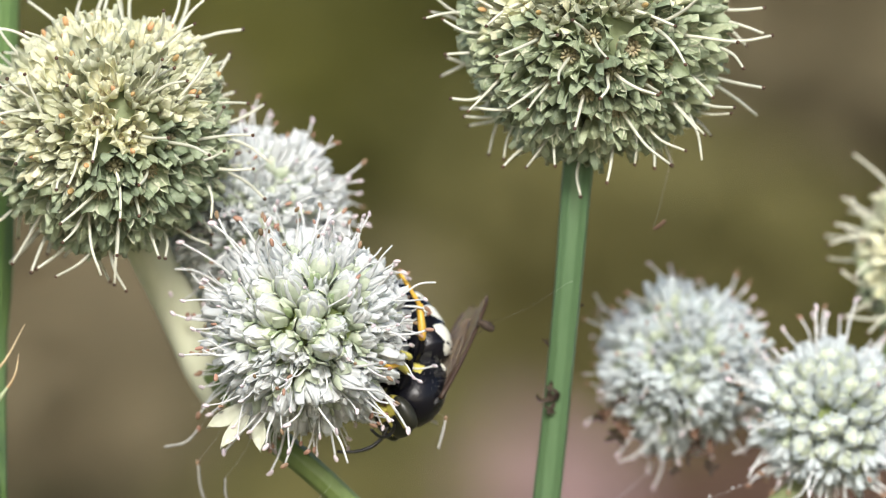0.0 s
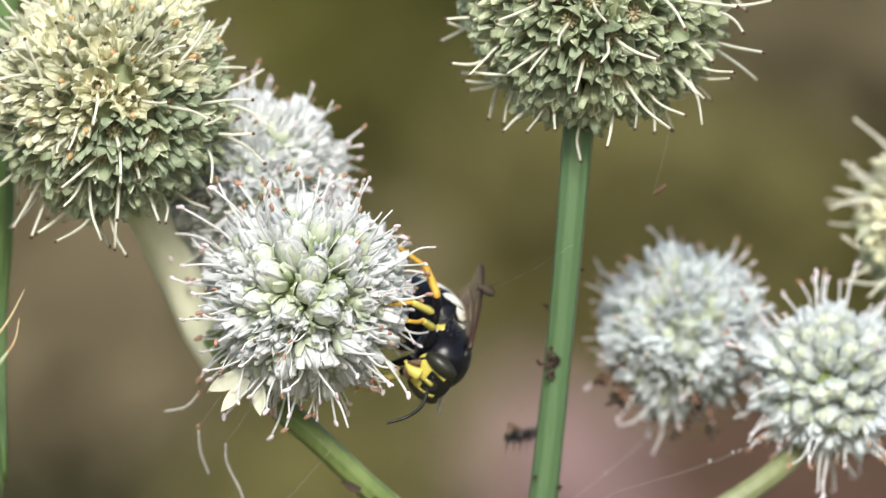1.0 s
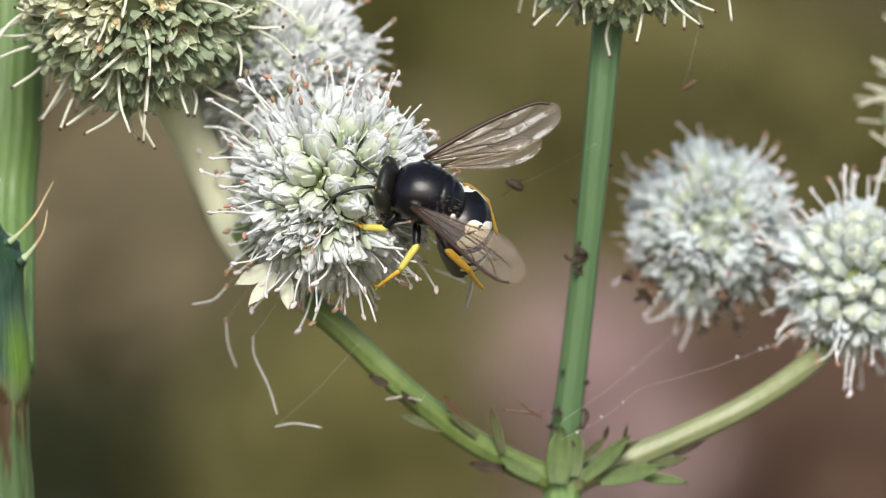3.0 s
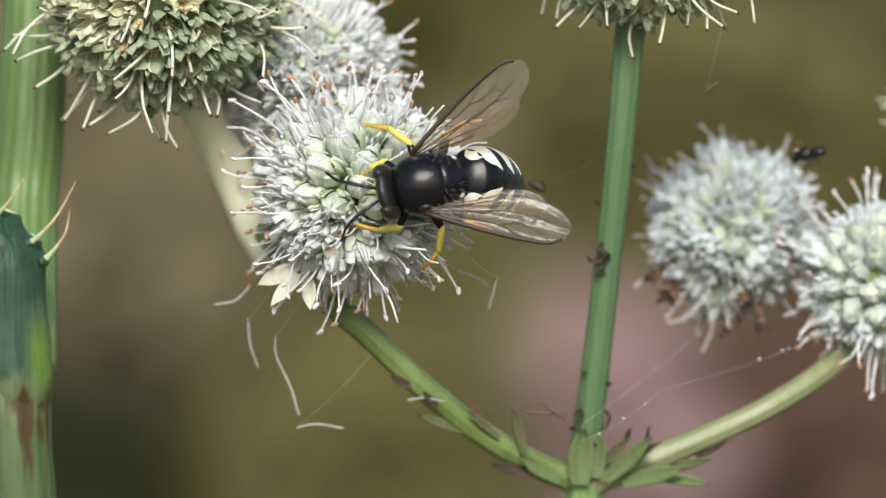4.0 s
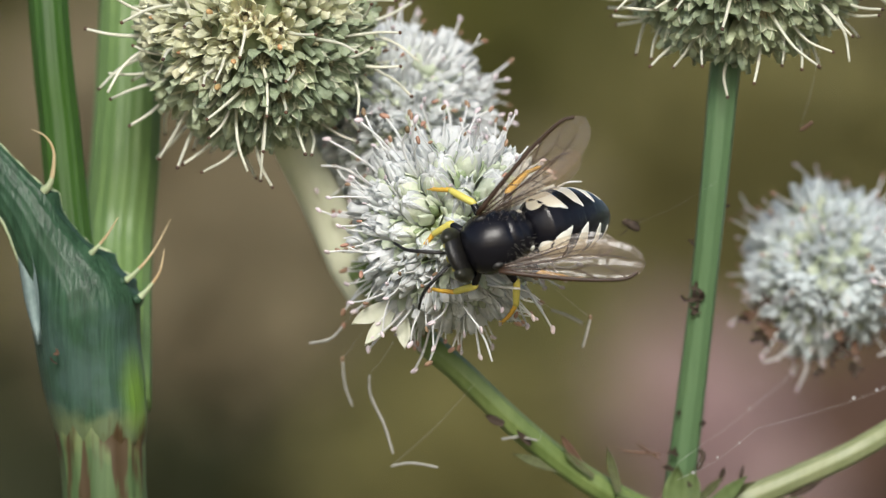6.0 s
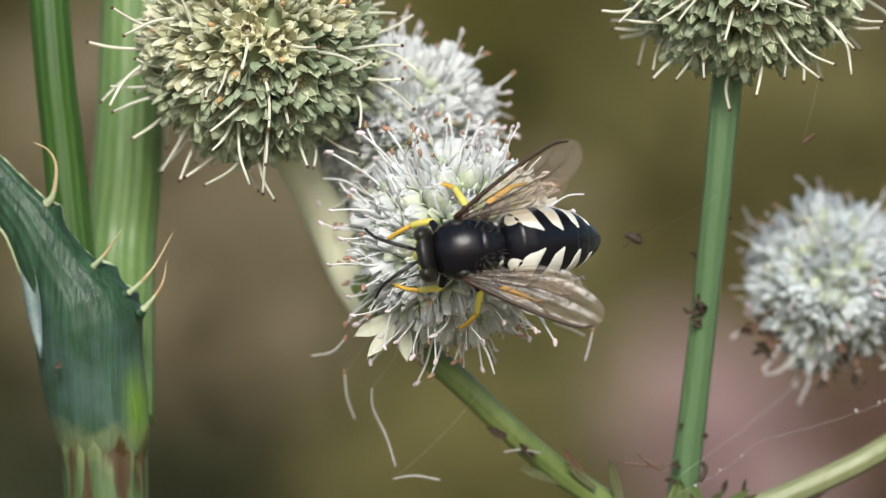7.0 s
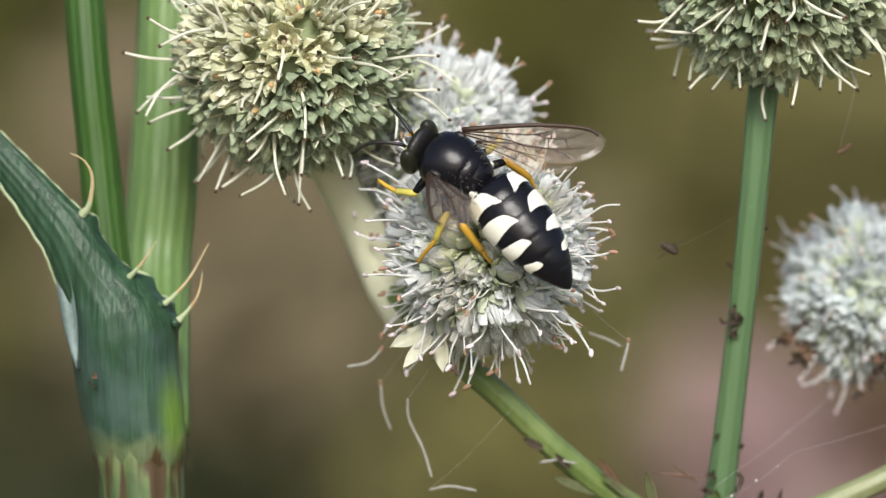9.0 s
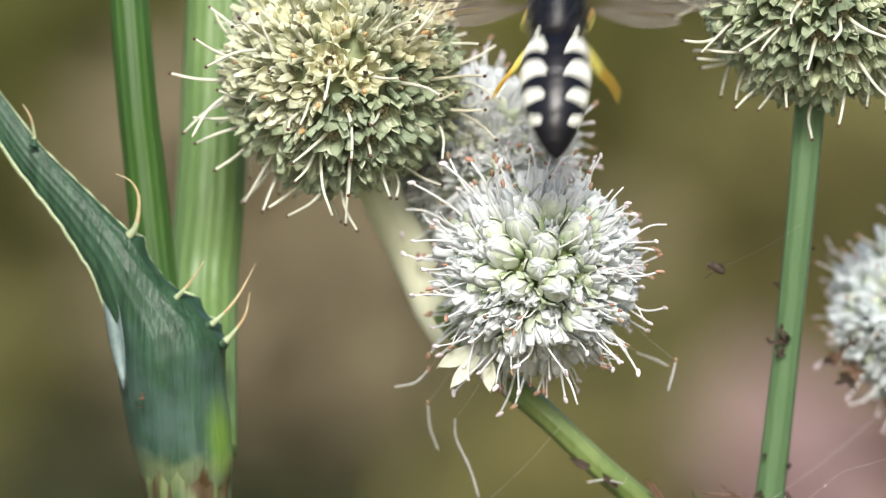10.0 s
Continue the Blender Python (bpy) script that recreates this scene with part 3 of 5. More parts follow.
stalk("branch", [(19.8, -23.2, 12), (15.8, -21.6, 11), (10.8, -18.7, 9), (5.8, -14.7, 7), (0.8, -9.95, 6), (-3.2, -6.4, 7), (-5.8, -3.2, 9), (-8.0, -1.0, 12)], [1.2, 1.15, 1.1, 1.1, 1.1, 1.15, 1.3, 1.5], STEM_YELLOW, branching, 8, label="yellow-green slanting branch")
stalk("branch", [(20.2, -23.4, 12), (25.8, -21.3, 12), (30.8, -19.2, 12), (35.8, -16.9, 12), (40.5, -14.0, 14), (44.5, -10.5, 17), (46.3, -7.0, 18)], [1.3, 1.15, 1.05, 1.0, 1.0, 1.0, 1.0], STEM_CREAM, branching, 8, label="pale slanting branch")
stalk("branch", [(-7.4, -3.4, 12), (-9.0, -0.2, 13), (-11.4, 5.0, 12), (-14.2, 10.6, 8), (-15.6, 15.0, 5)], [1.7, 2.1, 2.0, 1.9, 1.9], STEM_PALE, branching, 0, label="thick pale branch")
stalk("branch", [(-8.0, -0.8, 13), (-6.4, 3.5, 17), (-5.2, 8.6, 16)], [1.2, 1.1, 1.1], STEM_PALE, branching, 0)
stalk("branch", [(-6.5, -2.6, 10), (-3.5, -1.2, 8), (-1.2, 2.0, 5)], [1.2, 1.1, 1.2], STEM_YELLOW, branching, 0)
stalk("branch", [(45.4, -8.8, 18.0), (45.5, -5, 27), (41, -2, 33), (35.5, -0.5, 30)], [0.9, 0.8, 0.8, 0.9], STEM_YELLOW, branching, 0)
stalk("branch", [(43.5, -11.6, 16.6), (50, -5, 26), (52.3, 3, 27)], [0.9, 0.9, 1.0], STEM_YELLOW, branching, 0)


def leaflet(name, place, direction, facing, length, width, mat, parent, label="", bend=25):
    """A pointed bract or leaf at a place on its parent, running along direction."""
    x = way(*direction)
    z = way(*facing)
    z = (z - x * z.dot(x)).normalized()
    m = Matrix((x, z.cross(x), z)).transposed().to_4x4()
    bm = bmesh.new()
    petal(bm, length, width, 0, bend, 0, 0.22, 0.15, 0, 0, tip=0.03, ns=8, rng=rnd)
    return part(name, bm, mat, parent, label, parent.matrix_basis.inverted() @ Matrix.Translation(at(*place)) @ m)


for place, direction, length, width, mat in [
        ((14.8, -20.6, 9), (-0.28, 1, 0.1), 4.6, 0.9, BRACT_GREEN), ((11.4, -18.0, 7.5), (-0.62, 0.78, 0.2), 3.6, 0.7, RUST), ((12.6, -19.2, 8), (-0.8, 0.6, 0.2), 4.2, 0.7, BRACT_GREEN),
        ((4.6, -14.6, 5.5), (-0.9, 0.35, 0.2), 2.2, 0.8, DEBRIS), ((9.5, -18.6, 8), (-0.92, 0.25, 0.2), 5.0, 0.9, BRACT_GREEN), ((15.0, -22.2, 9), (-0.95, 0.1, 0.3), 4.0, 1.1, DEBRIS),
        ((19.7, -23.4, 9.6), (0.06, 1, -0.05), 5.6, 2.4, BRACT_FRESH), ((21.0, -22.8, 9.8), (0.1, 1, -0.2), 4.6, 1.8, BRACT_FRESH), ((22.0, -23.0, 9.4), (0.72, 0.6, 0.15), 6.4, 1.5, BRACT_FRESH),
        ((23.5, -23.2, 9.8), (0.98, 0.16, 0.2), 6.5, 1.6, BRACT_FRESH), ((26.5, -22.6, 9.6), (0.96, -0.22, 0.2), 5.4, 1.0, BRACT_FRESH), ((18.0, -23.0, 9.4), (-0.9, 0.45, 0.2), 5.0, 1.5, BRACT_FRESH),
        ((7.0, -16.4, 6), (-0.55, 0.5, 0.2), 2.2, 0.6, DEBRIS), ((21.8, -21.4, 10), (0.72, 0.62, 0.3), 3.8, 0.8, BRACT_GREEN), ((24.5, -21.6, 10), (0.6, 0.8, 0.2), 3.0, 0.7, BRACT_GREEN),
        ((23, -21.6, 10), (0.9, 0.38, 0.3), 5.2, 0.9, BRACT_GREEN), ((27, -22.0, 12), (0.95, 0.12, 0.2), 5.0, 1.0, BRACT_GREEN), ((30, -21.0, 12), (0.9, 0.4, 0.2), 3.6, 0.6, DEBRIS),
        ((18.6, -17.2, 9.0), (-1, 0.02, 0.2), 4.6, 0.22, RUST), ((18.4, -17.6, 9.0), (-0.85, 0.5, 0.3), 3.2, 0.2, RUST), ((25.5, -20.0, 10), (0.2, 0.95, 0.2), 2.2, 0.35, DEBRIS), ((23.8, -19.6, 10), (0.3, 0.9, 0.2), 1.6, 0.5, DEBRIS)]:
    leaflet("bract", place, direction, (0, 0.3, 1), length, width, mat, branching)
for place, direction, length, width in [((-5.4, -4.0, -1.0), (-0.85, -0.52, 0.1), 4.2, 1.6), ((-5.3, -4.6, -1.6), (-0.55, -0.82, 0.15), 4.2, 1.3), ((-4.4, -4.8, -1.0), (0.12, -0.97, 0.1), 3.4, 1.3)]:
    leaflet("bract", place, direction, (-0.2, 0.3, 1), length, width, BRACT, branching, "pointed cream bract")
for u, v, d, s in [(21.3, 1.6, 6.2, 0.28), (21.7, -2.6, 6.9, 0.55), (21.5, -3.6, 6.9, 0.8), (21.6, -4.6, 6.9, 0.6), (20.6, -3.4, 7.5, 0.4), (24.5, 4.8, 5.4, 0.22), (22.2, -14.5, 9, 0.3), (19.7, -17.2, 9.2, 0.5), (19.5, -18.6, 9.4, 0.6), (20.6, -19.6, 9.8, 0.5), (20.2, -13.6, 9.0, 0.3)]:
    bm = bmesh.new()
    for k in range(5):
        petal(bm, s * rnd.uniform(0.9, 1.9), s * rnd.uniform(0.4, 0.9), rnd.uniform(-20, 20), rnd.uniform(20, 80), 0, 0.3, 0.12, rnd.uniform(0, 6.3), 0, tip=0.2, ns=4, nt=4, wave=0.1, rng=rnd)
    bmesh.ops.rotate(bm, verts=bm.verts[:], matrix=Matrix.Rotation(radians(80), 3, "X"))
    part("fleck", bm, DEBRIS, branching, "dark dried fleck", branching.matrix_basis.inverted() @ Matrix.Translation(at(u, v, d)))

for k in range(16):
    bm = bmesh.new()
    q = rnd.uniform(0.4, 0.9)
    for _ in range(5):
        petal(bm, q * rnd.uniform(0.9, 1.9), q * rnd.uniform(0.4, 0.9), rnd.uniform(-20, 20), rnd.uniform(20, 80), 0, 0.3, 0.12, rnd.uniform(0, 6.3), 0, tip=0.2, ns=4, nt=4, wave=0.1, rng=rnd)
    bmesh.ops.rotate(bm, verts=bm.verts[:], matrix=Matrix.Rotation(radians(80), 3, "X"))
    u, v = ((26.9, -4.2), (28.2, -7.0), (34.6, -8.6), (33.8, -7.4))[k % 4]
    part("fleck", bm, DEBRIS if k % 3 else RUST, branching, "dark dried fleck", branching.matrix_basis.inverted() @ Matrix.Translation(at(u + rnd.gauss(0, 0.6), v + rnd.gauss(0, 0.9), 16.5 + rnd.uniform(-2, 1))))

# ---- the thick main stalk with its spiny leaf sheath ----
main = thing("wildflower_plant", at(*FOOT), "thick green plant stalk with spiny blue-green leaf and stained base", "plant", "stalks of the wildflower")
stalk("stem", [below(-30, -60, 8), (-29.5, -150, 8), (-30.2, -40, 7), (-30.85, -20, 6), (-31.15, -15.5, 6), (-31.3, -12, 6)], [5.2, 4.6, 3.7, 3.65, 3.92, 3.9], STAINED, main, 14, label="stem stained brown below the node", depth=0.03)
stalk("shoot", [(-32.0, -13, 8), (-33.8, 2.0, 9), (-34.8, 12, 9), (-35.75, 22.0, 9), (-38.5, 60, 11), (-43, 110, 14)], [2.2, 1.85, 1.8, 1.75, 1.6, 1.4], STEM, main, 12, label="slender dark-green ribbed shoot", depth=0.045)
stalk("shoot", [(-30.0, -13, 9), (-29.8, 0.5, 18), (-29.0, 9, 19), (-28.4, 22.0, 20), (-27.0, 60, 24), (-25, 120, 30)], [3.3, 3.2, 3.1, 2.9, 2.6, 2.4], STEM_LIGHT, main, 16, label="thick pale-green ribbed shoot", depth=0.035)


def sheath():
    """Leaf base clasping the stalk, opening out into a strap that leaves to one side."""
    # centre u, v, d, half width, wrap in degrees, lean of the cross-section
    rows = curve_rows([(-31.1, -16.4, 6, 3.66, 262, 0), (-31.15, -15.2, 6, 4.0, 262, 0), (-31.3, -13.6, 6, 4.28, 250, 0), (-31.75, -10.7, 6, 4.5, 235, 8), (-32.2, -7.8, 5.8, 4.65, 220, 14), (-32.4, -4.9, 5.5, 5.0, 200, 19),
                       (-33.2, -2.6, 5, 4.4, 180, 24), (-34.9, 0.0, 4.5, 3.4, 160, 36), (-36.5, 2.5, 4, 3.05, 135, 48), (-37.9, 5.0, 4, 2.7, 110, 53), (-41.2, 9.1, 5, 2.1, 90, 50), (-45, 13.3, 6, 1.7, 80, 46),
                       (-54, 26, 8, 1.4, 70, 42), (-66, 48, 14, 0.9, 60, 35), (-72, 66, 18, 0.15, 50, 30)], 8)
    nt, inv = 44, main.matrix_basis.inverted()
    bm, sheets = bmesh.new(), []
    for thick in (0.0, 0.35):
        sheet = []
        for u, v, d, w, wrap, lean in rows:
            half, line = radians(wrap) / 2, []
            r = w / math.sin(min(half, math.pi / 2))
            for k in range(nt + 1):
                a = half * (2 * k / nt - 1)
                rr = r - thick + (0.06 * (k % 2) + 0.08 * (k % 6 == 0) - 0.05 * (k % 6 == 3)) * min(1, w / 3)
                x, z = rr * math.sin(a), rr * math.cos(a)
                c, q = math.cos(radians(lean)), math.sin(radians(lean))
                # the free edge swells into a tooth under each spine
                rim = max(0, 2 * k / nt - 1.55) / 0.45 if wrap < 205 else 0
                x += rim * (sum(1.05 * math.exp(-abs((v + x * q - tooth) / 0.7) ** 1.3) for tooth in (5.6, 0.3, -1.9, -3.5)) - 0.5)
                line.append(bm.verts.new(inv @ at(u + x * c, v + x * q, d - z + (0 if wrap > 180 else r * math.cos(half) * 0.6)) * 1000))
            sheet.append(line)
        sheets.append(sheet)
    for s, sheet in enumerate(sheets):
        for a, b in zip(sheet, sheet[1:]):
            for k in range(nt):
                bm.faces.new((a[k], a[k + 1], b[k + 1], b[k])).material_index = 1 if k in (0, nt - 1) else 0
    for k in (0, nt):
        for i in range(len(rows) - 1):
            bm.faces.new((sheets[0][i][k], sheets[0][i + 1][k], sheets[1][i + 1][k], sheets[1][i][k])).material_index = 1
    for i in (0, len(rows) - 1):
        for k in range(nt):
            bm.faces.new((sheets[0][i][k], sheets[0][i][k + 1], sheets[1][i][k + 1], sheets[1][i][k])).material_index = 0
    edges = [[(sheets[0][i][k].co + sheets[1][i][k].co) / 2 for i in range(32, len(rows))] for k in (0, nt)]
    blade = part("leaf_sheath", bm, [SHEATH, MARGIN], main, "waxy blue-green clasping leaf with pale margin")
    for line in edges:
        bm = bmesh.new()
        tube(bm, [p + Vector((0, 0, 0.10 * math.sin(i * 1.9))) for i, p in enumerate(line)], [0.24] * (len(line) - 6) + [0.2, 0.16, 0.12, 0.08, 0.05, 0.03], 8)
        part("margin", bm, MARGIN, blade, "pale waxy leaf margin")
    return blade


def curve_rows(rows, n):
    out = []
    for a, b in zip(rows, rows[1:]):
        for k in range(n):
            out.append([p + (q - p) * k / n for p, q in zip(a, b)])
    out.append(list(rows[-1]))
    for _ in range(2):
        out = [out[0]] + [[0.25 * p + 0.5 * q + 0.25 * s for p, q, s in zip(a, b, c)] for a, b, c in zip(out, out[1:], out[2:])] + [out[-1]]
    return out


leaf = sheath()
for line, w in [([(-29.4, -2.0, 3), (-28.4, -1.4, 2.5), (-26.6, 0.6, 2), (-24.95, 3.6, 2)], 0.6), ([(-28.0, -3.6, 3), (-27.0, -2.6, 2.5), (-25.9, -1.0, 2), (-25.5, 1.0, 2)], 0.55),
                ([(-32.4, 0.2, 3), (-31.6, 1.0, 2), (-30.6, 2.2, 1.5), (-29.6, 3.8, 1)], 0.55), ([(-36.6, 5.8, 3), (-35.6, 6.9, 2), (-35.3, 9.4, 1), (-36.0, 10.9, 0.5), (-37.3, 11.6, 0)], 0.6),
                ([(-44.6, 14.0, 4), (-44.6, 15.0, 4), (-44.9, 16.6, 3), (-45.6, 17.8, 3)], 0.5), ([(-36.4, 0.0, 5), (-37.1, 0.4, 5), (-37.5, 1.2, 5)], 0.35)]:
    inv = main.matrix_basis.inverted()
    pts = curve([inv @ at(*p) * 1000 for p in line], 5)
    bm = bmesh.new()
    tube(bm, pts, [w * (0.36 * (1 - i / (len(pts) - 1)) ** 0.9 + 0.6 * (1 - i / (len(pts) - 1)) ** 6) + 0.03 for i in range(len(pts))], 10, 0)
    for f in bm.faces:
        gap = (f.calc_center_median() - pts[0]).length
        f.material_index = 2 if gap < 0.75 else 0 if gap < 2.2 else 1
    part("spine", bm, [MARGIN, SPINE, SHEATH], main, "slender straw-tipped spine")

leaflet("leaf_fold", (-38.0, 2.8, 2.9), (0.2, -0.98, 0.0), (-0.72, -0.1, 0.68), 10.5, 2.1, LEAF_BACK, main, "pale folded-back leaf edge", 6)
for u, v, d, s in [(-34.9, -8.2, 0.7, 0.45), (-35.4, -9.0, 0.9, 0.3)]:
    bm = bmesh.new()
    for k in range(3):
        petal(bm, s * rnd.uniform(0.9, 1.9), s * rnd.uniform(0.4, 0.7), 0, 40, 0, 0.3, 0.12, rnd.uniform(0, 6.3), 0, tip=0.2, ns=4, nt=4, wave=0.1, rng=rnd)
    bmesh.ops.rotate(bm, verts=bm.verts[:], matrix=Matrix.Rotation(radians(80), 3, "X"))
    part("fleck", bm, RUST if s > 0.4 else DEBRIS, main, "dried brown fleck", main.matrix_basis.inverted() @ Matrix.Translation(at(u, v, d)))

# ---- withered bits hung in spider silk ----
def hanging(points, width, mat, label, up, knob=None):
    """A withered filament caught on a silk thread that runs up to the plant."""
    ob = thing("hanging_filament", at(*points[0]), label, "plant debris", "withered bits caught in silk")
    inv = ob.matrix_basis.inverted()
    pts = curve([inv @ at(*p) * 1000 for p in points], 5)
    bm = bmesh.new()
    tube(bm, pts, [width * (0.62 + 0.22 * math.sin(3 * i / len(pts)) + 0.16 * math.sin(2.3 * i)) for i in range(len(pts))], 6, 0)
    if knob:
        ball(bm, pts[0], (0.2, 0.2, 0.3), 7, 5, 1)
    part("filament", bm, [mat, ANTHER], ob)
    bm = bmesh.new()
    tube(bm, curve([pts[0], (pts[0] + inv @ at(*up) * 1000) / 2 + Vector((0, 0, -0.4)), inv @ at(*up) * 1000], 4), 0.008, 4, 0)
    part("silk_thread", bm, SILK, ob)
    return ob


hanging([(-9.6, -5.8, 6), (-10.8, -7.0, 6), (-12.7, -7.4, 6)], 0.16, HUNG, "withered white filament hanging in silk below a flower", (-6, 0, 4), True)
hanging([(-9.7, -8.8, 9), (-9.5, -11, 9), (-8.8, -13.0, 9)], 0.15, HUNG, "blurred white filament hanging in silk", (-6, -3, 6), True)
hanging([(-7.3, -10.2, 5), (-7.2, -12, 5), (-6.0, -14.6, 5), (-5.2, -17.2, 5)], 0.17, HUNG, "long withered white filament hanging in silk", (-4, -5, 4))
hanging([(-5.4, -18.3, 6), (-3.6, -18.0, 6), (-1.2, -18.4, 6)], 0.15, HUNG, "white filament lying in a silk web", (2, -11, 4))
hanging([(12.3, -5.1, 2), (12.0, -6.4, 2), (11.6, -7.8, 2)], 0.18, HUNG, "white filament with tan anther caught in silk", (7, 0, 2), True)
hanging([(8.8, -4.4, 9), (10.4, -5.0, 9), (11.6, -5.6, 9)], 0.16, HUNG, "blurred white filament in silk beside a stem", (5, 0, 6))
hanging([(7.6, -16.0, 5), (6.0, -15.7, 6), (4.4, -15.9, 6)], 0.16, HUNG, "white filament lying under a branch", (8, -15, 4))
hanging([(30.9, 11.5, 8), (31.4, 11.8, 8), (32.0, 12.3, 8)], 0.26, RUST, "rust-brown husk fleck caught in silk", (33, 20, 6))
hanging([(22.0, -16.8, 5), (22.3, -17.4, 5), (21.8, -18.6, 5)], 0.3, DEBRIS, "dark dried fleck on a branch", (22, -19, 4))
for a, b in [((20.0, -19.5, 3), (27, -15, 3)), ((27, -15, 3), (44, -9, 12)), ((20, -18, 3), (33, -7.5, 26))]:
    web = thing("spider_silk", at(*a), "fine glinting strand of spider silk", "spider silk", "strands of spider silk")
    bm = bmesh.new()
    end = web.matrix_basis.inverted() @ at(*b) * 1000
    tube(bm, curve([(0, 0, 0), end * 0.5 + Vector((0, 0, -0.5)), end], 6), 0.012, 4)
    part("strand", bm, SILK, web)
    for k in range(4):
        bm = bmesh.new()
        ball(bm, end * rnd.uniform(0.2, 0.95) + Vector((0, 0, -0.3)), rnd.uniform(0.06, 0.16), 6, 5)
        part("droplet", bm, SILK, web)


# ---- insects ----
def lathe(bm, rows, n=24, mat=0):
    """Rings across x: (x, half width, half height, z middle)."""
    rings = []
    for x, w, h, z in rows:
        rings.append([bm.verts.new((x, w * math.cos(2 * math.pi * k / n), z + h * math.sin(2 * math.pi * k / n))) for k in range(n)])
    for a, b in zip(rings, rings[1:]):
        for k in range(n):
            bm.faces.new((a[k], a[(k + 1) % n], b[(k + 1) % n], b[k])).material_index = mat
    bm.faces.new(rings[0])
    bm.faces.new(rings[-1][::-1])


ABDOMEN = [(-2.7, 0.87, 0.78, -0.3), (-2.9, 1.65, 1.41, -0.2), (-3.4, 2.52, 2.06, 0), (-4.4, 2.93, 2.46, 0.05), (-5.8, 3.08, 2.57, 0.05), (-7.2, 3.04, 2.49, 0),
           (-8.6, 2.79, 2.32, -0.06), (-10.0, 2.37, 1.95, -0.18), (-11.2, 1.79, 1.49, -0.35), (-12.1, 1.23, 1.03, -0.55), (-12.8, 0.67, 0.56, -0.78), (-13.2, 0.26, 0.22, -0.92)]
PLATES = [-2.9, -5.0, -7.0, -8.8, -10.4, -11.8]
NECK, WAIST, LONG = Vector((3.3, 0, 0)), Vector((-2.8, 0, -0.2)), 1.13


def abdomen_at(x):
    for a, b in zip(ABDOMEN, ABDOMEN[1:]):
        if b[0] <= x <= a[0]:
            f = (a[0] - x) / (a[0] - b[0])
            return [p + (q - p) * f for p, q in zip(a[1:], b[1:])]
    return ABDOMEN[-1][1:]


def moved(bm, origin, longer=1.0):
    """The bmesh with its origin at a joint, drawn out lengthways."""
    bmesh.ops.translate(bm, verts=bm.verts[:], vec=-origin)
    bmesh.ops.scale(bm, verts=bm.verts[:], vec=(longer, 1, 1))
    return bm


def wing(name, length, width, side, parent, veins):
    """A thin veined wing from its hinge along y, its stiff front edge towards x."""
    tip = lambda s: 1 if s < 0.72 else math.sqrt(max(0, 1 - ((s - 0.72) / 0.28) ** 2))
    front = lambda s: width * (0.16 * (1 - s) + 0.05 * math.sin(math.pi * s)) - (0 if s < 0.72 else width * 0.42 * (1 - tip(s)))
    back = lambda s: front(s) - 0.02 - width * (0.16 + 0.84 * math.sin(math.pi / 2 * min(1, s / 0.66)) ** 1.3) * tip(s)
    warp = lambda s, c: 0.5 * math.sin(4 * s + 3 * c) * s * (1 - s) + 0.09 * math.sin(15 * c + 3 * s) * min(1, 4 * s)
    place = lambda s, c: Vector((front(s) + (back(s) - front(s)) * c, side * (0.2 + s * length), warp(s, c)))
    bm, ns, nc = bmesh.new(), 30, 14
    grid = [[bm.verts.new(place(i / ns, k / nc)) for k in range(nc + 1)] for i in range(ns + 1)]
    for i in range(ns):
        for k in range(nc):
            bm.faces.new((grid[i][k], grid[i][k + 1], grid[i + 1][k + 1], grid[i + 1][k]))
    ob = part(name, bm, MEMBRANE, parent, "smoky translucent veined wing")
    for line, r in veins:
        bm = bmesh.new()
        pts = [place(s, c) + Vector((0, 0, 0.02)) for s, c in line]
        pts = curve(pts, 4)
        tube(bm, pts, [r * (1 - 0.45 * i / len(pts)) for i in range(len(pts))], 6)
        part("vein", bm, VEIN, ob)
    return ob


FORE_VEINS = [([(0, 0.05), (0.3, 0.02), (0.6, 0.02), (0.86, 0.03), (0.95, 0.12)], 0.24), ([(0, 0.3), (0.3, 0.28), (0.52, 0.25), (0.68, 0.06)], 0.08), ([(0, 0.5), (0.3, 0.55), (0.5, 0.62), (0.72, 0.62), (0.86, 0.6)], 0.075),
              ([(0.02, 0.8), (0.3, 0.86), (0.5, 0.95)], 0.07), ([(0.52, 0.25), (0.6, 0.36), (0.72, 0.36), (0.8, 0.25), (0.88, 0.06)], 0.06), ([(0.6, 0.36), (0.6, 0.62)], 0.05), ([(0.72, 0.36), (0.74, 0.62)], 0.05),
              ([(0.3, 0.28), (0.36, 0.56)], 0.055), ([(0.42, 0.6), (0.46, 0.92)], 0.05), ([(0.66, 0.62), (0.7, 0.9)], 0.045)]
HIND_VEINS = [([(0, 0.05), (0.4, 0.03), (0.8, 0.05), (0.95, 0.2)], 0.1), ([(0, 0.35), (0.4, 0.36), (0.8, 0.45)], 0.06), ([(0, 0.6), (0.35, 0.7), (0.6, 0.9)], 0.05), ([(0.45, 0.36), (0.4, 0.72)], 0.045)]


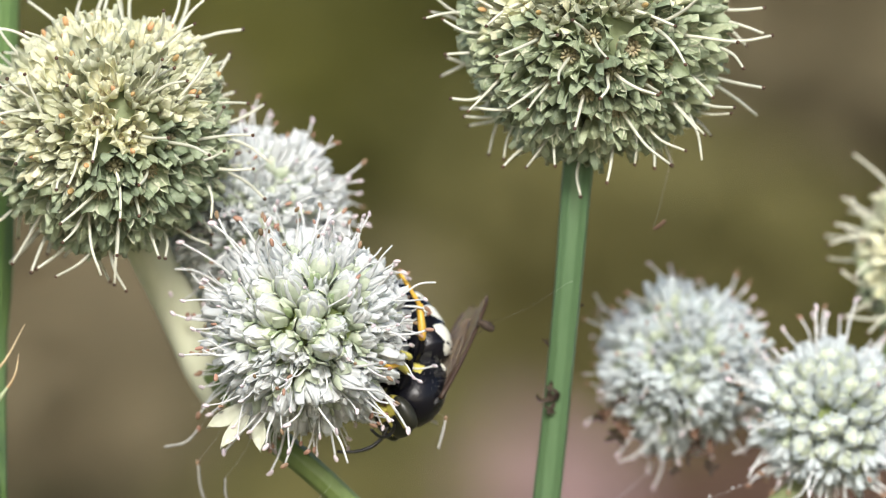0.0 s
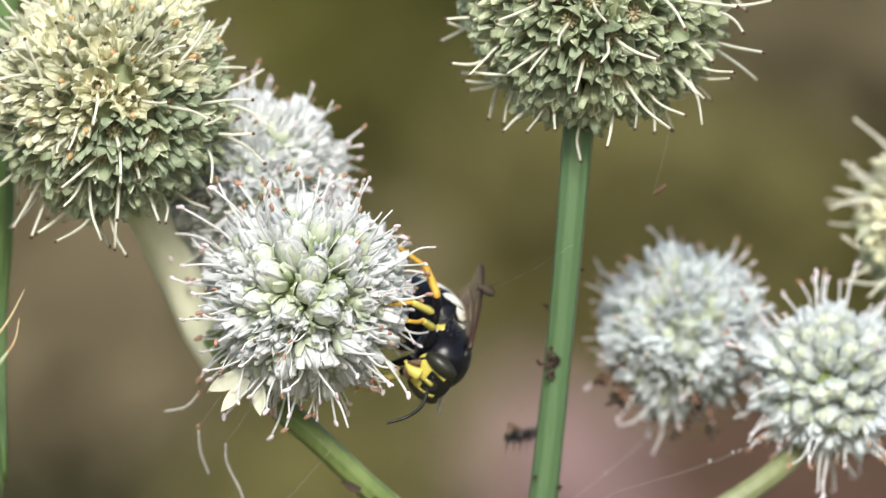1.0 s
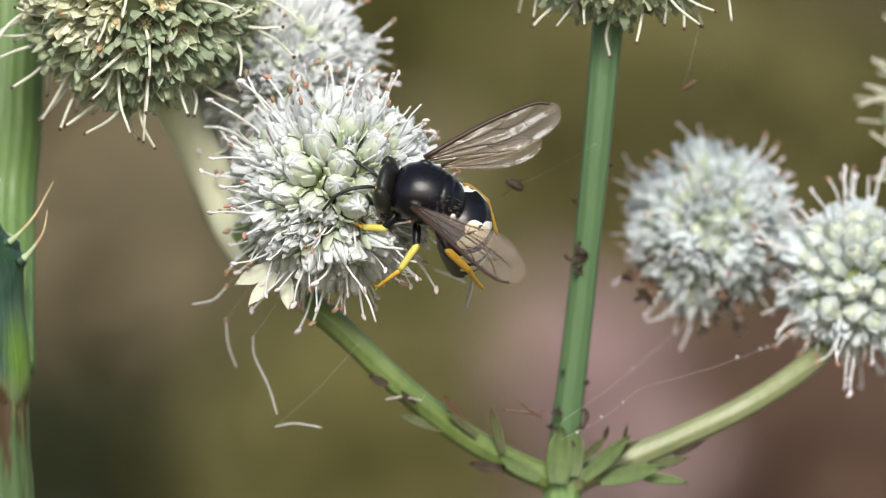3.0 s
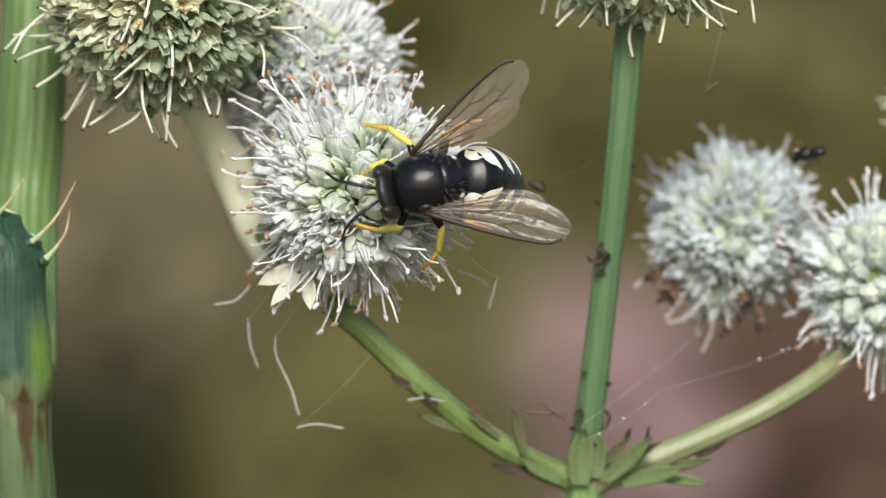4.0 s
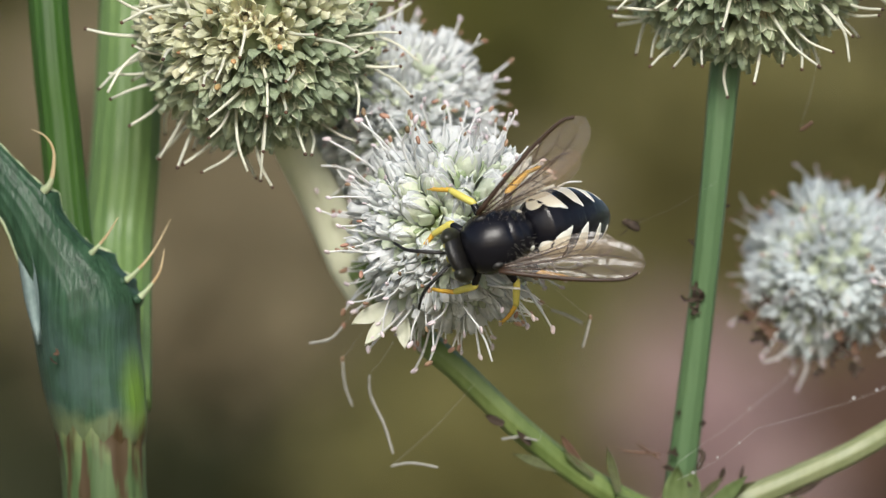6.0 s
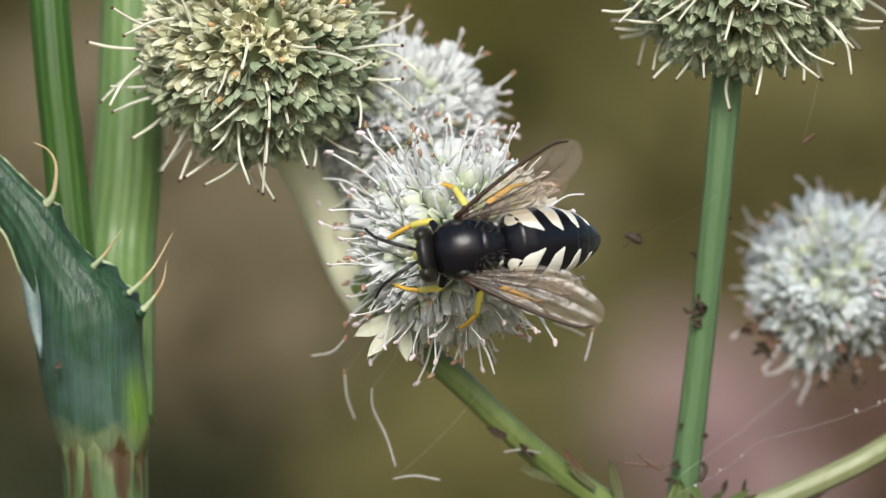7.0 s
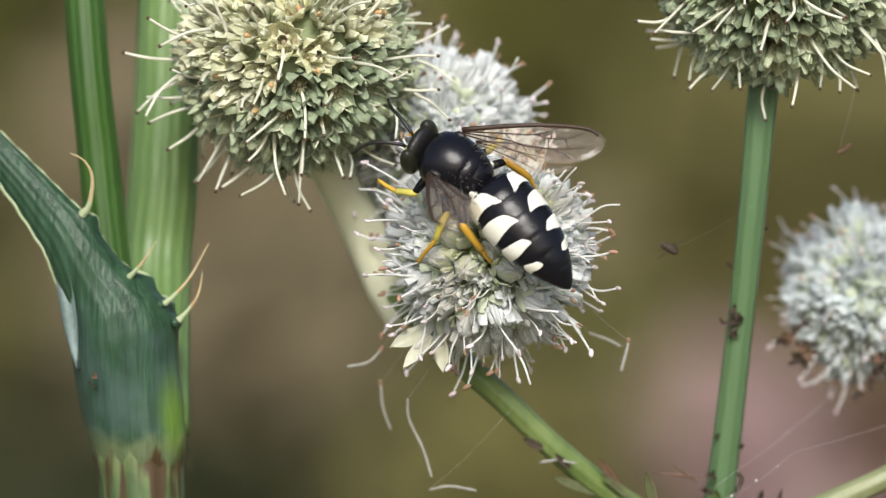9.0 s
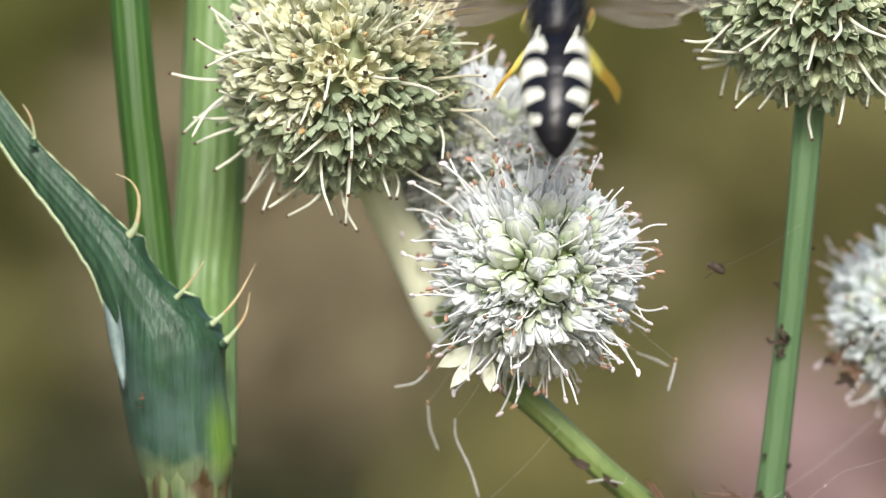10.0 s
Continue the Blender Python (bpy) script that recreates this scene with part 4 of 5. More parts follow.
def leg(parent, hip, knee, ankle, toe, thick=0.34):
    """Black thigh, yellow shin with bristles and long jointed foot; it turns at the hip."""
    hip = Vector(hip)
    knee, ankle, toe = (Vector(p) - hip for p in (knee, ankle, toe))
    origin = Vector((0, 0, 0))
    thigh = tube(bmesh.new(), curve([origin, knee / 2 + Vector((0, 0, 0.12)), knee], 5), [thick * (0.85 + 0.3 * math.sin(math.pi * i / 10)) for i in range(11)], 10)
    ob = part("leg", thigh, CHITIN, parent, m=Matrix.Translation(hip / 1000))
    bm = bmesh.new()
    pts = curve([knee * 0.86, knee, knee * 0.6 + ankle * 0.4 + Vector((0.05, 0, 0.08)), ankle], 4)
    tube(bm, pts, [thick * (0.66 + 0.34 * math.sin(math.pi * (0.1 + 0.75 * i / 12))) for i in range(13)], 9)
    for k in range(14):
        p = pts[2 + k % 10]
        tube(bm, [p, p + Vector((rnd.uniform(-.3, .3), rnd.uniform(-.3, .3), rnd.uniform(-.5, .1)))], [0.03, 0.008], 3)
    part("tibia", bm, LEG_YELLOW if thick > 0.35 else YELLOW, ob)
    bm = bmesh.new()
    foot = curve([ankle, (ankle + toe) / 2 + Vector((0.1, 0.05, 0.2)), toe], 5)
    tube(bm, foot, [0.20 - 0.06 * i / 10 + 0.05 * (i % 2) for i in range(11)], 7)
    for k in (-1, 1):
        tube(bm, [foot[-1], foot[-1] + Vector((0.15, 0.18 * k, -0.1)), foot[-1] + Vector((0.2, 0.25 * k, -0.3))], [0.06, 0.05, 0.015], 5)
    part("tarsus", bm, LEG_YELLOW, ob)
    return ob, hip


def shell(place, size, region, thick=0.05, step=5):
    """A thin patch lying on an ellipsoid whose pole is z: region(azimuth, height) in degrees tells where it lies."""
    bm, at_angle = bmesh.new(), {}
    c, q = Vector(place), Vector(size)

    def corner(a, e):
        if (a, e) not in at_angle:
            n = Vector((math.cos(radians(e)) * math.cos(radians(a)), math.cos(radians(e)) * math.sin(radians(a)), math.sin(radians(e))))
            at_angle[a, e] = bm.verts.new(c + Vector((n.x * q.x, n.y * q.y, n.z * q.z)) + n * thick)
        return at_angle[a, e]

    for a in range(-180, 180, step):
        for e in range(-85, 85, step):
            if region(a + step / 2, e + step / 2):
                bm.faces.new((corner(a, e), corner(a + step, e), corner(a + step, e + step), corner(a, e + step)))
    grown = bmesh.ops.extrude_face_region(bm, geom=bm.faces[:])
    for v in grown["geom"]:
        if isinstance(v, bmesh.types.BMVert):
            v.co = c + (v.co - c) * 0.94
    return bm


def make_wasp():
    w = thing("sand_wasp", at(0, 0, 0), "black sand wasp with ivory bands and yellow legs", "wasp")
    bm = bmesh.new()
    rows = [(3.35, 0.9, 0.85, 0.1), (3.15, 1.7, 1.5, 0.1), (2.6, 2.3, 2.1, 0.1), (1.7, 2.66, 2.45, 0.12), (0.6, 2.75, 2.6, 0.1), (-0.3, 2.62, 2.55, 0.05), (-0.72, 2.52, 2.44, 0.04),
            (-0.8, 2.46, 2.34, 0.03), (-0.88, 2.48, 2.4, 0.02), (-1.4, 2.3, 2.24, 0), (-1.72, 2.16, 2.06, -0.02), (-1.78, 2.1, 1.96, -0.03), (-1.86, 2.12, 1.98, -0.04), (-2.4, 1.85, 1.65, -0.1), (-2.85, 1.35, 1.2, -0.2), (-3.1, 0.8, 0.75, -0.3)]
    lathe(bm, rows, 48)
    thorax = part("thorax", bm, CHITIN, w, "glossy blue-black thorax")
    body = ((0.1, 0, 0.08), (3.5, 2.72, 2.54))
    side = lambda a, e, low, high, x0, x1: low < e < high and x0 < body[1][0] * math.cos(radians(e)) * math.cos(radians(a)) < x1
    for name, where, mat, label in [
            ("collar_line", lambda a, e: 2.55 < 3.5 * math.cos(radians(e)) * math.cos(radians(a)) < 2.8 and -30 < e < 62 and abs(a) > 9, YELLOW, "thin yellow line behind the head"),
            ("side_mark", lambda a, e: side(a, e, -52, -30, -0.9, 2.2) and math.sin(radians(a * 6)) > -0.3, YELLOW, "yellow bars on the flank"),
            ("side_mark", lambda a, e: side(a, e, -14, 4, 1.8, 2.35), YELLOW, "yellow spot before the wing")]:
        part(name, shell(*body, where, 0.035, 4), mat, thorax, label)
    for q in (-1, 1):
        bm = bmesh.new()
        ball(bm, (-2.25, q * 1.62, 0.35), (0.36, 0.3, 0.5), 12, 8)
        part("hind_spot", bm, IVORY, thorax, "ivory corner spot")
        bm = bmesh.new()
        ball(bm, (1.15, q * 2.15, 1.5), (0.62, 0.35, 0.36), 12, 8)
        part("wing_cover", bm, CHITIN_DULL, thorax, "small shiny scale over the wing root")
    bm = bmesh.new()
    for _ in range(420):
        a, x = rnd.uniform(20, 160) * rnd.choice((-1, 1)), rnd.uniform(-2.6, 3.0)
        t = math.sqrt(max(0.1, 1 - (x / 3.6) ** 2))
        p = Vector((x, 2.6 * t * math.sin(radians(a)), 2.4 * t * math.cos(radians(a))))
        tube(bm, [p, p + p.normalized() * rnd.uniform(0.25, 0.5) + Vector((-0.15, 0, 0))], [0.016, 0.005], 3)
    part("hair", bm, HAIR, thorax, "sparse fine grey hair")
    # segmented abdomen: each plate overlaps the next a little
    bm = bmesh.new()
    rows = []
    x = -2.7
    while x > -13.2:
        cw, ch, cz = abdomen_at(x)
        k = max((i for i, p in enumerate(PLATES) if x <= p), default=0)
        into = (PLATES[k] - x) if x <= PLATES[0] else 0.5
        t = 1 - 0.035 * math.exp(-into * 6)
        rows.append((x, cw * t, ch * t, cz))
        x -= 0.14
    rows.append((-13.25, 0.12, 0.12, -1.0))
    lathe(bm, rows, 36)
    abdomen = part("abdomen", moved(bm, WAIST, LONG), CHITIN, w, "tapering glossy black abdomen", Matrix.Translation(WAIST / 1000))
    # x of the rear edge, length along the body, inner and outer angle from the back
    for i, (rear, deep, inner, outer) in enumerate([(-5.2, 2.05, 15, 118), (-7.35, 1.75, 14, 120), (-9.25, 1.3, 20, 112), (-10.9, 0.85, 34, 94)]):
        for q in (-1, 1):
            bm = bmesh.new()
            grid = []
            for k in range(25):
                f = k / 24
                ang = radians(inner + (outer - inner) * f)
                span = deep * (0.45 + 0.55 * math.sin(math.pi / 2 * min(1, f * 1.7))) * math.sqrt(min(1, 0.05 + f / 0.12)) * (1 if f < 0.7 else 1 - 0.75 * ((f - 0.7) / 0.3) ** 1.5)
                back = rear + (0.10 * math.sin(6 * f + i) + 0.22 * f) * deep
                line = []
                for j in range(9):
                    xx = back + span * j / 8
                    cw, ch, cz = abdomen_at(xx)
                    g = 1.012 if 0 < j < 8 and 0 < k < 24 else 0.985
                    line.append(bm.verts.new((xx, q * cw * g * math.sin(ang), cz + ch * g * math.cos(ang))))
                grid.append(line)
            for a, b in zip(grid, grid[1:]):
                for j in range(8):
                    bm.faces.new((a[j], a[j + 1], b[j + 1], b[j]))
            part("pale_band", moved(bm, WAIST, LONG), IVORY, abdomen, "ivory wedge-shaped band")
    # head, tilted a little down
    skull = ((3.95, 0, -0.15), (0.86, 2.45, 2.0))
    bm = bmesh.new()
    ball(bm, *skull, 32, 20)
    head = part("head", moved(bm, NECK), CHITIN_DULL, w, "broad black head", Matrix.Translation(NECK / 1000))
    for name, where, label in [
            ("face_shield", lambda a, e: -78 < e < -6 and abs(a) < 46 - 0.25 * abs(e + 30), "lemon-yellow face shield"),
            ("brow_mark", lambda a, e: -6 <= e < 22 and abs(a) < 7, "yellow mark between the antennae"),
            ("eye_stripe", lambda a, e: -6 <= e < 40 and 30 < a < 47, "yellow stripe beside the eye"), ("eye_stripe", lambda a, e: -6 <= e < 40 and -47 < a < -30, "yellow stripe beside the eye"),
            ("cheek", lambda a, e: -66 < e < -24 and 60 < abs(a) < 125, "yellow cheek under the eye")]:
        part(name, moved(shell(*skull, where, 0.06), NECK), YELLOW, head, label)
    for q in (-1, 1):
        bm = bmesh.new()
        ball(bm, (4.02, q * 1.66, 0.0), (0.8, 0.88, 1.68), 24, 18)
        part("eye", moved(bm, NECK), EYE_DARK, head, "large dark compound eye")
        bm = bmesh.new()
        a = Vector((4.76, q * 0.5, 0.15))
        pts = curve([a, a + Vector((0.6, q * 0.3, 0.5)), a + Vector((1.9, q * 0.9, 0.85)), a + Vector((3.3, q * 1.6, 0.5)), a + Vector((4.4, q * 2.6, -0.4))], 5)
        tube(bm, pts, [(0.11 if i < 4 else 0.135) + 0.03 * math.sin(i * 0.2) + 0.02 * (i % 2) for i in range(len(pts))], 8)
        part("antenna", moved(bm, NECK), CHITIN_DULL, head, "black segmented antenna")
        bm = bmesh.new()
        ball(bm, (4.76, q * 0.5, 0.12), (0.16, 0.28, 0.3), 10, 8)
        part("antenna_socket", moved(bm, NECK), CHITIN, head)
        bm = bmesh.new()
        tube(bm, curve([(4.7, q * 0.95, -1.5), (4.95, q * 0.7, -2.1), (4.8, q * 0.15, -2.5)], 4), [0.3, 0.3, 0.28, 0.26, 0.24, 0.2, 0.17, 0.12, 0.05], 8)
        part("mandible", moved(bm, NECK), RUST, head, "brown-tipped jaw")
    bm = bmesh.new()
    tube(bm, curve([(4.8, 0, -1.0), (5.0, 0, -1.8), (4.6, 0, -2.8)], 4), [0.62, 0.6, 0.55, 0.5, 0.44, 0.36, 0.28, 0.18, 0.08], 10)
    part("labrum", moved(bm, NECK), YELLOW, head, "long yellow beak-like lip")
    legs = []
    for q in (-1, 1):
        for kind, hip, knee, ankle, toe in [("fore", (2.2, 1.3, -1.7), (3.2, 2.9, -2.4), (4.8, 2.7, -3.8), (6.4, 1.7, -5.2)), ("mid", (0.5, 1.5, -1.9), (0.9, 4.0, -1.5), (2.2, 5.8, -2.7), (3.7, 6.8, -5.2)),
                                            ("hind", (-1.2, 1.4, -1.9), (-2.5, 3.8, -1.3), (-4.7, 5.1, -2.6), (-6.6, 6.0, -5.8))]:
            legs.append((kind, q, *leg(w, *[(p[0], q * p[1], p[2]) for p in (hip, knee, ankle, toe)], 0.36 if kind == "hind" else 0.34)))
    wings = []
    for s in (-1, 1):
        wings.append(("fore", s, wing("forewing", 12.6, 3.7, s, w, FORE_VEINS)))
        wings.append(("hind", s, wing("hindwing", 9.0, 2.4, s, w, HIND_VEINS)))
    return w, wings, head, abdomen, legs


def make_fly():
    f = thing("small_fly", at(60, 10, 12), "small dark fly hovering near the flowers", "fly")
    bm = bmesh.new()
    ball(bm, (0, 0, 0), (0.75, 0.5, 0.5), 14, 10)
    ball(bm, (-1.0, 0, -0.1), (0.8, 0.45, 0.42), 14, 10)
    part("body", bm, CHITIN_DULL, f)
    bm = bmesh.new()
    ball(bm, (0.85, 0, 0), (0.32, 0.46, 0.4), 12, 8)
    part("head", bm, EYE_DARK, f)
    for s in (-1, 1):
        bm = bmesh.new()
        petal(bm, 2.2, 0.8, 0, 8, 0, 0.02, 0.02, s * 1.9, 0, tip=0.5)
        part("wing", bm, MEMBRANE, f, m=Matrix.Translation((0, s * 0.0003, 0.0004)))
        for k in (-1, 0, 1):
            bm = bmesh.new()
            tube(bm, [(0.3 * k, s * 0.3, -0.3), (0.5 * k, s * 0.8, -0.5), (0.7 * k, s * 1.0, -1.2)], [0.07, 0.05, 0.03], 5)
            part("leg", bm, CHITIN_DULL, f)
    for ob in f.children:
        ob.data.transform(Matrix.Scale(1.25, 4))
        ob.matrix_basis.translation *= 1.25
    return f


wasp, wings, wasp_head, wasp_abdomen, wasp_legs = make_wasp()
fly = make_fly()
gnat = thing("dead_gnat", at(16.05, 3.05, 4), "tiny dead gnat hanging in a silk thread", "gnat")
bm = bmesh.new()
ball(bm, (0, 0, 0), (0.5, 0.25, 0.25), 10, 8, 0, Matrix.Rotation(0.6, 4, "Y"))
ball(bm, (-0.35, 0, 0.2), (0.25, 0.2, 0.2), 8, 6)
for k in range(5):
    tube(bm, [(0, 0, 0), (rnd.uniform(-.6, .6), rnd.uniform(-.3, .3), rnd.uniform(-.2, .2)), (rnd.uniform(-1, 1), rnd.uniform(-.4, .4), rnd.uniform(-.7, .7))], [0.04, 0.03, 0.02], 4)
bmesh.ops.scale(bm, verts=bm.verts[:], vec=(1.6, 1.6, 1.6))
part("body", bm, DEBRIS, gnat)
bm = bmesh.new()
end = gnat.matrix_basis.inverted() @ at(23.6, 7, 3) * 1000
tube(bm, curve([(0, 0, 0), end * 0.5 + Vector((0, 0, -0.3)), end], 5), 0.004, 4)
part("silk_thread", bm, SILK, gnat)


# ---- ground and the meadow behind ----
def meadow_material(name, a, b):
    return material(name, a, b, 0.75, 30, 0.0, spread=0.15, through_light=0.2)


SOIL = material("dry meadow litter", (0.180, 0.135, 0.081), (0.090, 0.090, 0.036), 0.95, 6, 0.0)
bm = bmesh.new()
bmesh.ops.create_grid(bm, x_segments=80, y_segments=80, size=400000)
for v in bm.verts:
    v.co.z = 60 * noise.noise(v.co * 0.0003) if v.co.length > 20000 else 0
ground = new("ground", mesh_of("ground", bm, SOIL))
tagged(ground, "brown meadow ground with dry litter", "ground", kind="structure")

LEAFY = {"olive": meadow_material("olive foliage", (0.136, 0.135, 0.025), (0.090, 0.095, 0.015)), "straw": meadow_material("straw-olive foliage", (0.200, 0.184, 0.062), (0.141, 0.132, 0.041)), "tan": meadow_material("dry tan foliage", (0.294, 0.243, 0.148), (0.214, 0.178, 0.104)),
         "brown": meadow_material("brown withered foliage", (0.098, 0.085, 0.037), (0.067, 0.060, 0.025)), "green": meadow_material("dark green foliage", (0.047, 0.052, 0.016), (0.034, 0.039, 0.011)),
         "pink": meadow_material("pink blossom", (0.427, 0.316, 0.302), (0.342, 0.251, 0.241)), "rust": meadow_material("reddish withered foliage", (0.162, 0.098, 0.069), (0.119, 0.072, 0.049))}


def meadow_plant(u, v, d, wide, high, hue, label, leaves=420, seed=0):
    """A bushy plant: stems up from the ground and a loose crown of small leaves, its crown centred at (u, v, d)."""
    r = random.Random(seed)
    top = at(u, v, d)
    ob = thing("meadow_plant", Vector((top.x, top.y, 0)), label, "plant", "meadow plants behind")
    z0 = top.z * 1000
    for _ in range(6):
        bm = bmesh.new()
        tube(bm, curve([(r.uniform(-30, 30), r.uniform(-30, 30), -10), (r.uniform(-.3, .3) * wide, r.uniform(-.3, .3) * wide, z0 * 0.5), (r.uniform(-.6, .6) * wide, r.uniform(-.6, .6) * wide, z0 + r.uniform(-.3, .4) * high)], 4), [4, 3.5, 3, 3, 2.5, 2.5, 2, 2, 1.5], 5)
        part("stem", bm, LEAFY["brown" if hue in ("tan", "brown", "rust") else "green"], ob)
    vs, fs = [], []
    for _ in range(leaves):
        c = Vector((r.gauss(0, 0.42), r.gauss(0, 0.42), r.gauss(0, 0.42)))
        c = Vector((c.x * wide, c.y * wide, z0 + c.z * high))
        m = Euler((r.uniform(0, 6.3), r.uniform(0, 6.3), r.uniform(0, 6.3))).to_matrix()
        L, W = r.uniform(16, 34), r.uniform(6, 12)
        b = len(vs)
        for p in ((0, 0, 0), (L * .5, W, 3), (L, 0, 0), (L * .5, -W, 3), (L * .5, 0, -2)):
            vs.append((c + m @ Vector(p)) / 1000)
        fs += [(b, b + 1, b + 4), (b + 1, b + 2, b + 4), (b + 2, b + 3, b + 4), (b + 3, b, b + 4)]
    me = bpy.data.meshes.new("crown")
    me.from_pydata(vs, [], fs)
    me.materials.append(LEAFY[hue])
    piece("crown", me, ob)
    return ob


BEHIND = [  # u, v, d, half width, half height, hue
    (-19, 0, 1500, 55, 70, "tan"), (-13, -6, 1450, 55, 45, "tan"), (-24, 4, 1400, 30, 50, "tan"), (-36, 12, 1500, 60, 100, "olive"), (-38, -16, 1500, 70, 70, "straw"), (-22, -24, 1400, 90, 45, "green"), (-22, 20, 1600, 70, 60, "olive"),
    (2, 20, 1700, 100, 90, "olive"), (18, 18, 1700, 90, 100, "olive"), (8, 2, 1650, 80, 70, "olive"), (24, 3, 1600, 60, 60, "straw"), (-4, -20, 1500, 70, 45, "brown"), (0, -6, 1650, 70, 50, "straw"),
    (19.5, -17, 1330, 14, 8, "pink"), (18, -25, 1330, 18, 8, "pink"), (22, -3, 1500, 34, 24, "straw"), (3, -22, 1330, 36, 24, "straw"), (33, -20, 1400, 50, 26, "rust"), (3, -10, 1450, 45, 30, "straw"), (28, 6, 1500, 45, 36, "straw"), (38, -20, 1500, 70, 40, "rust"), (40, 8, 1650, 70, 50, "olive"),
    (40, 24, 1700, 80, 70, "tan"), (50, 32, 1600, 50, 45, "tan"), (54, 16, 1800, 90, 110, "brown"), (56, -10, 1700, 90, 90, "tan"), (-56, 10, 1800, 110, 120, "brown"), (66, -26, 1800, 120, 80, "brown"), (-60, -20, 1800, 110, 100, "olive"), (30, 40, 1750, 140, 90, "olive"), (-10, 40, 1750, 120, 90, "olive")]
WORDS = {"straw": "straw-yellow grassy meadow plant out of focus", "olive": "olive-green bushy meadow plant out of focus", "tan": "dry tan meadow plant out of focus", "brown": "withered brown meadow plant out of focus", "green": "dark-green leafy meadow plant out of focus",
         "pink": "pink-flowering meadow plant out of focus", "rust": "reddish withered meadow plant out of focus"}
for i, (u, v, d, wide, high, hue) in enumerate(BEHIND):
    meadow_plant(u, v, d, wide, high, hue, WORDS[hue], 800, 100 + i)
r = random.Random(5)
for i in range(34):
    meadow_plant(r.uniform(-90, 90), r.uniform(-40, 45), r.uniform(2300, 3600), r.uniform(170, 260), r.uniform(170, 260), r.choice(["olive", "olive", "brown", "green", "olive"]), "tall mixed meadow plant far out of focus", 420, 200 + i)


# ---- movement ----
WASP = [
    (0.0, 9.86, -2.48, 3.0, (-0.46, -0.70, 0.55), (0.75, -0.64, -0.19)),
    (0.5, 10.24, -3.31, 3.0, (-0.51, -0.60, 0.61), (0.71, -0.70, -0.09)),
    (1.0, 12.04, -2.36, 2.0, (-0.21, -0.60, 0.77), (0.86, -0.49, -0.16)),
    (1.2, 13.27, -2.85, 1.0, (-0.34, -0.26, 0.90), (0.80, -0.58, 0.14)),
    (1.5, 10.67, -6.84, 0.0, (-0.70, 0.00, 0.72), (0.48, -0.74, 0.46)),
    (1.7, 10.50, -6.07, 0.0, (-0.72, -0.01, 0.69), (0.47, -0.74, 0.48)),
    (2.0, 10.66, -5.86, 0.0, (-0.72, -0.05, 0.69), (0.49, -0.73, 0.47)),
    (2.3, 13.51, -4.57, -1.0, (-0.62, -0.10, 0.78), (0.68, -0.57, 0.47)),
    (2.5, 12.08, -1.59, -2.0, (-0.67, -0.05, 0.74), (0.74, 0.05, 0.67)),
    (2.6, 12.41, -2.38, -2.5, (-0.66, 0.13, 0.74), (0.75, 0.05, 0.66)),
    (2.7, 11.19, 1.76, -5.0, (-0.85, 0.51, 0.14), (0.42, 0.50, 0.76)),
    (3.8, 6.68, 2.75, -12.0, (-0.99, -0.06, 0.14), (0.13, 0.13, 0.98)),
    (4.0, 6.55, 3.41, -12.0, (-0.97, -0.20, 0.14), (0.12, 0.14, 0.98)),
    (4.5, 5.35, 1.38, -12.0, (-0.94, -0.32, 0.14), (0.11, 0.11, 0.99)),
    (5.0, 4.31, 1.72, -12.2, (-0.92, -0.36, 0.14), (0.11, 0.11, 0.99)),
    (5.5, 4.44, 1.53, -12.4, (-0.92, -0.36, 0.15), (0.11, 0.11, 0.99)),
    (6.0, 4.27, 1.82, -12.4, (-0.93, -0.34, 0.14), (0.11, 0.11, 0.99)),
    (6.2, 4.76, 2.02, -12.4, (-0.94, -0.31, 0.14), (0.11, 0.11, 0.99)),
    (7.3, -0.03, 2.25, -13.6, (-0.98, -0.11, 0.14), (0.14, 0.06, 0.99)),
    (7.5, -0.73, 2.29, -13.6, (-0.99, -0.10, 0.14), (0.14, 0.06, 0.99)),
    (8.0, -1.29, 2.47, -13.6, (-0.97, 0.16, 0.18), (0.20, 0.08, 0.98)),
    (8.5, -2.03, 5.99, -13.0, (-0.88, 0.46, 0.14), (0.23, 0.14, 0.96)),
    (8.7, -3.57, 9.35, -12.0, (-0.80, 0.58, -0.14), (0.06, 0.32, 0.95)),
    (9.0, -2.79, 10.21, -10.5, (-0.86, 0.49, -0.15), (0.06, 0.39, 0.92)),
    (9.5, -4.68, 13.14, -9.5, (-0.61, 0.15, -0.78), (-0.34, 0.84, 0.42)),
    (9.6, -5.13, 13.04, -9.5, (-0.59, 0.16, -0.79), (-0.33, 0.85, 0.42)),
    (9.7, -4.38, 14.65, -9.5, (-0.40, 0.38, -0.83), (0.07, 0.92, 0.39)),
    (9.8, -3.02, 16.21, -10.0, (-0.34, 0.43, -0.84), (0.05, 0.90, 0.44)),
    (9.9, -1.58, 17.56, -10.0, (-0.09, 0.43, -0.90), (0.06, 0.90, 0.43)),
    (10.0, 1.87, 25.31, -10.5, (0.02, 0.70, -0.71), (0.00, 0.71, 0.70)),
]
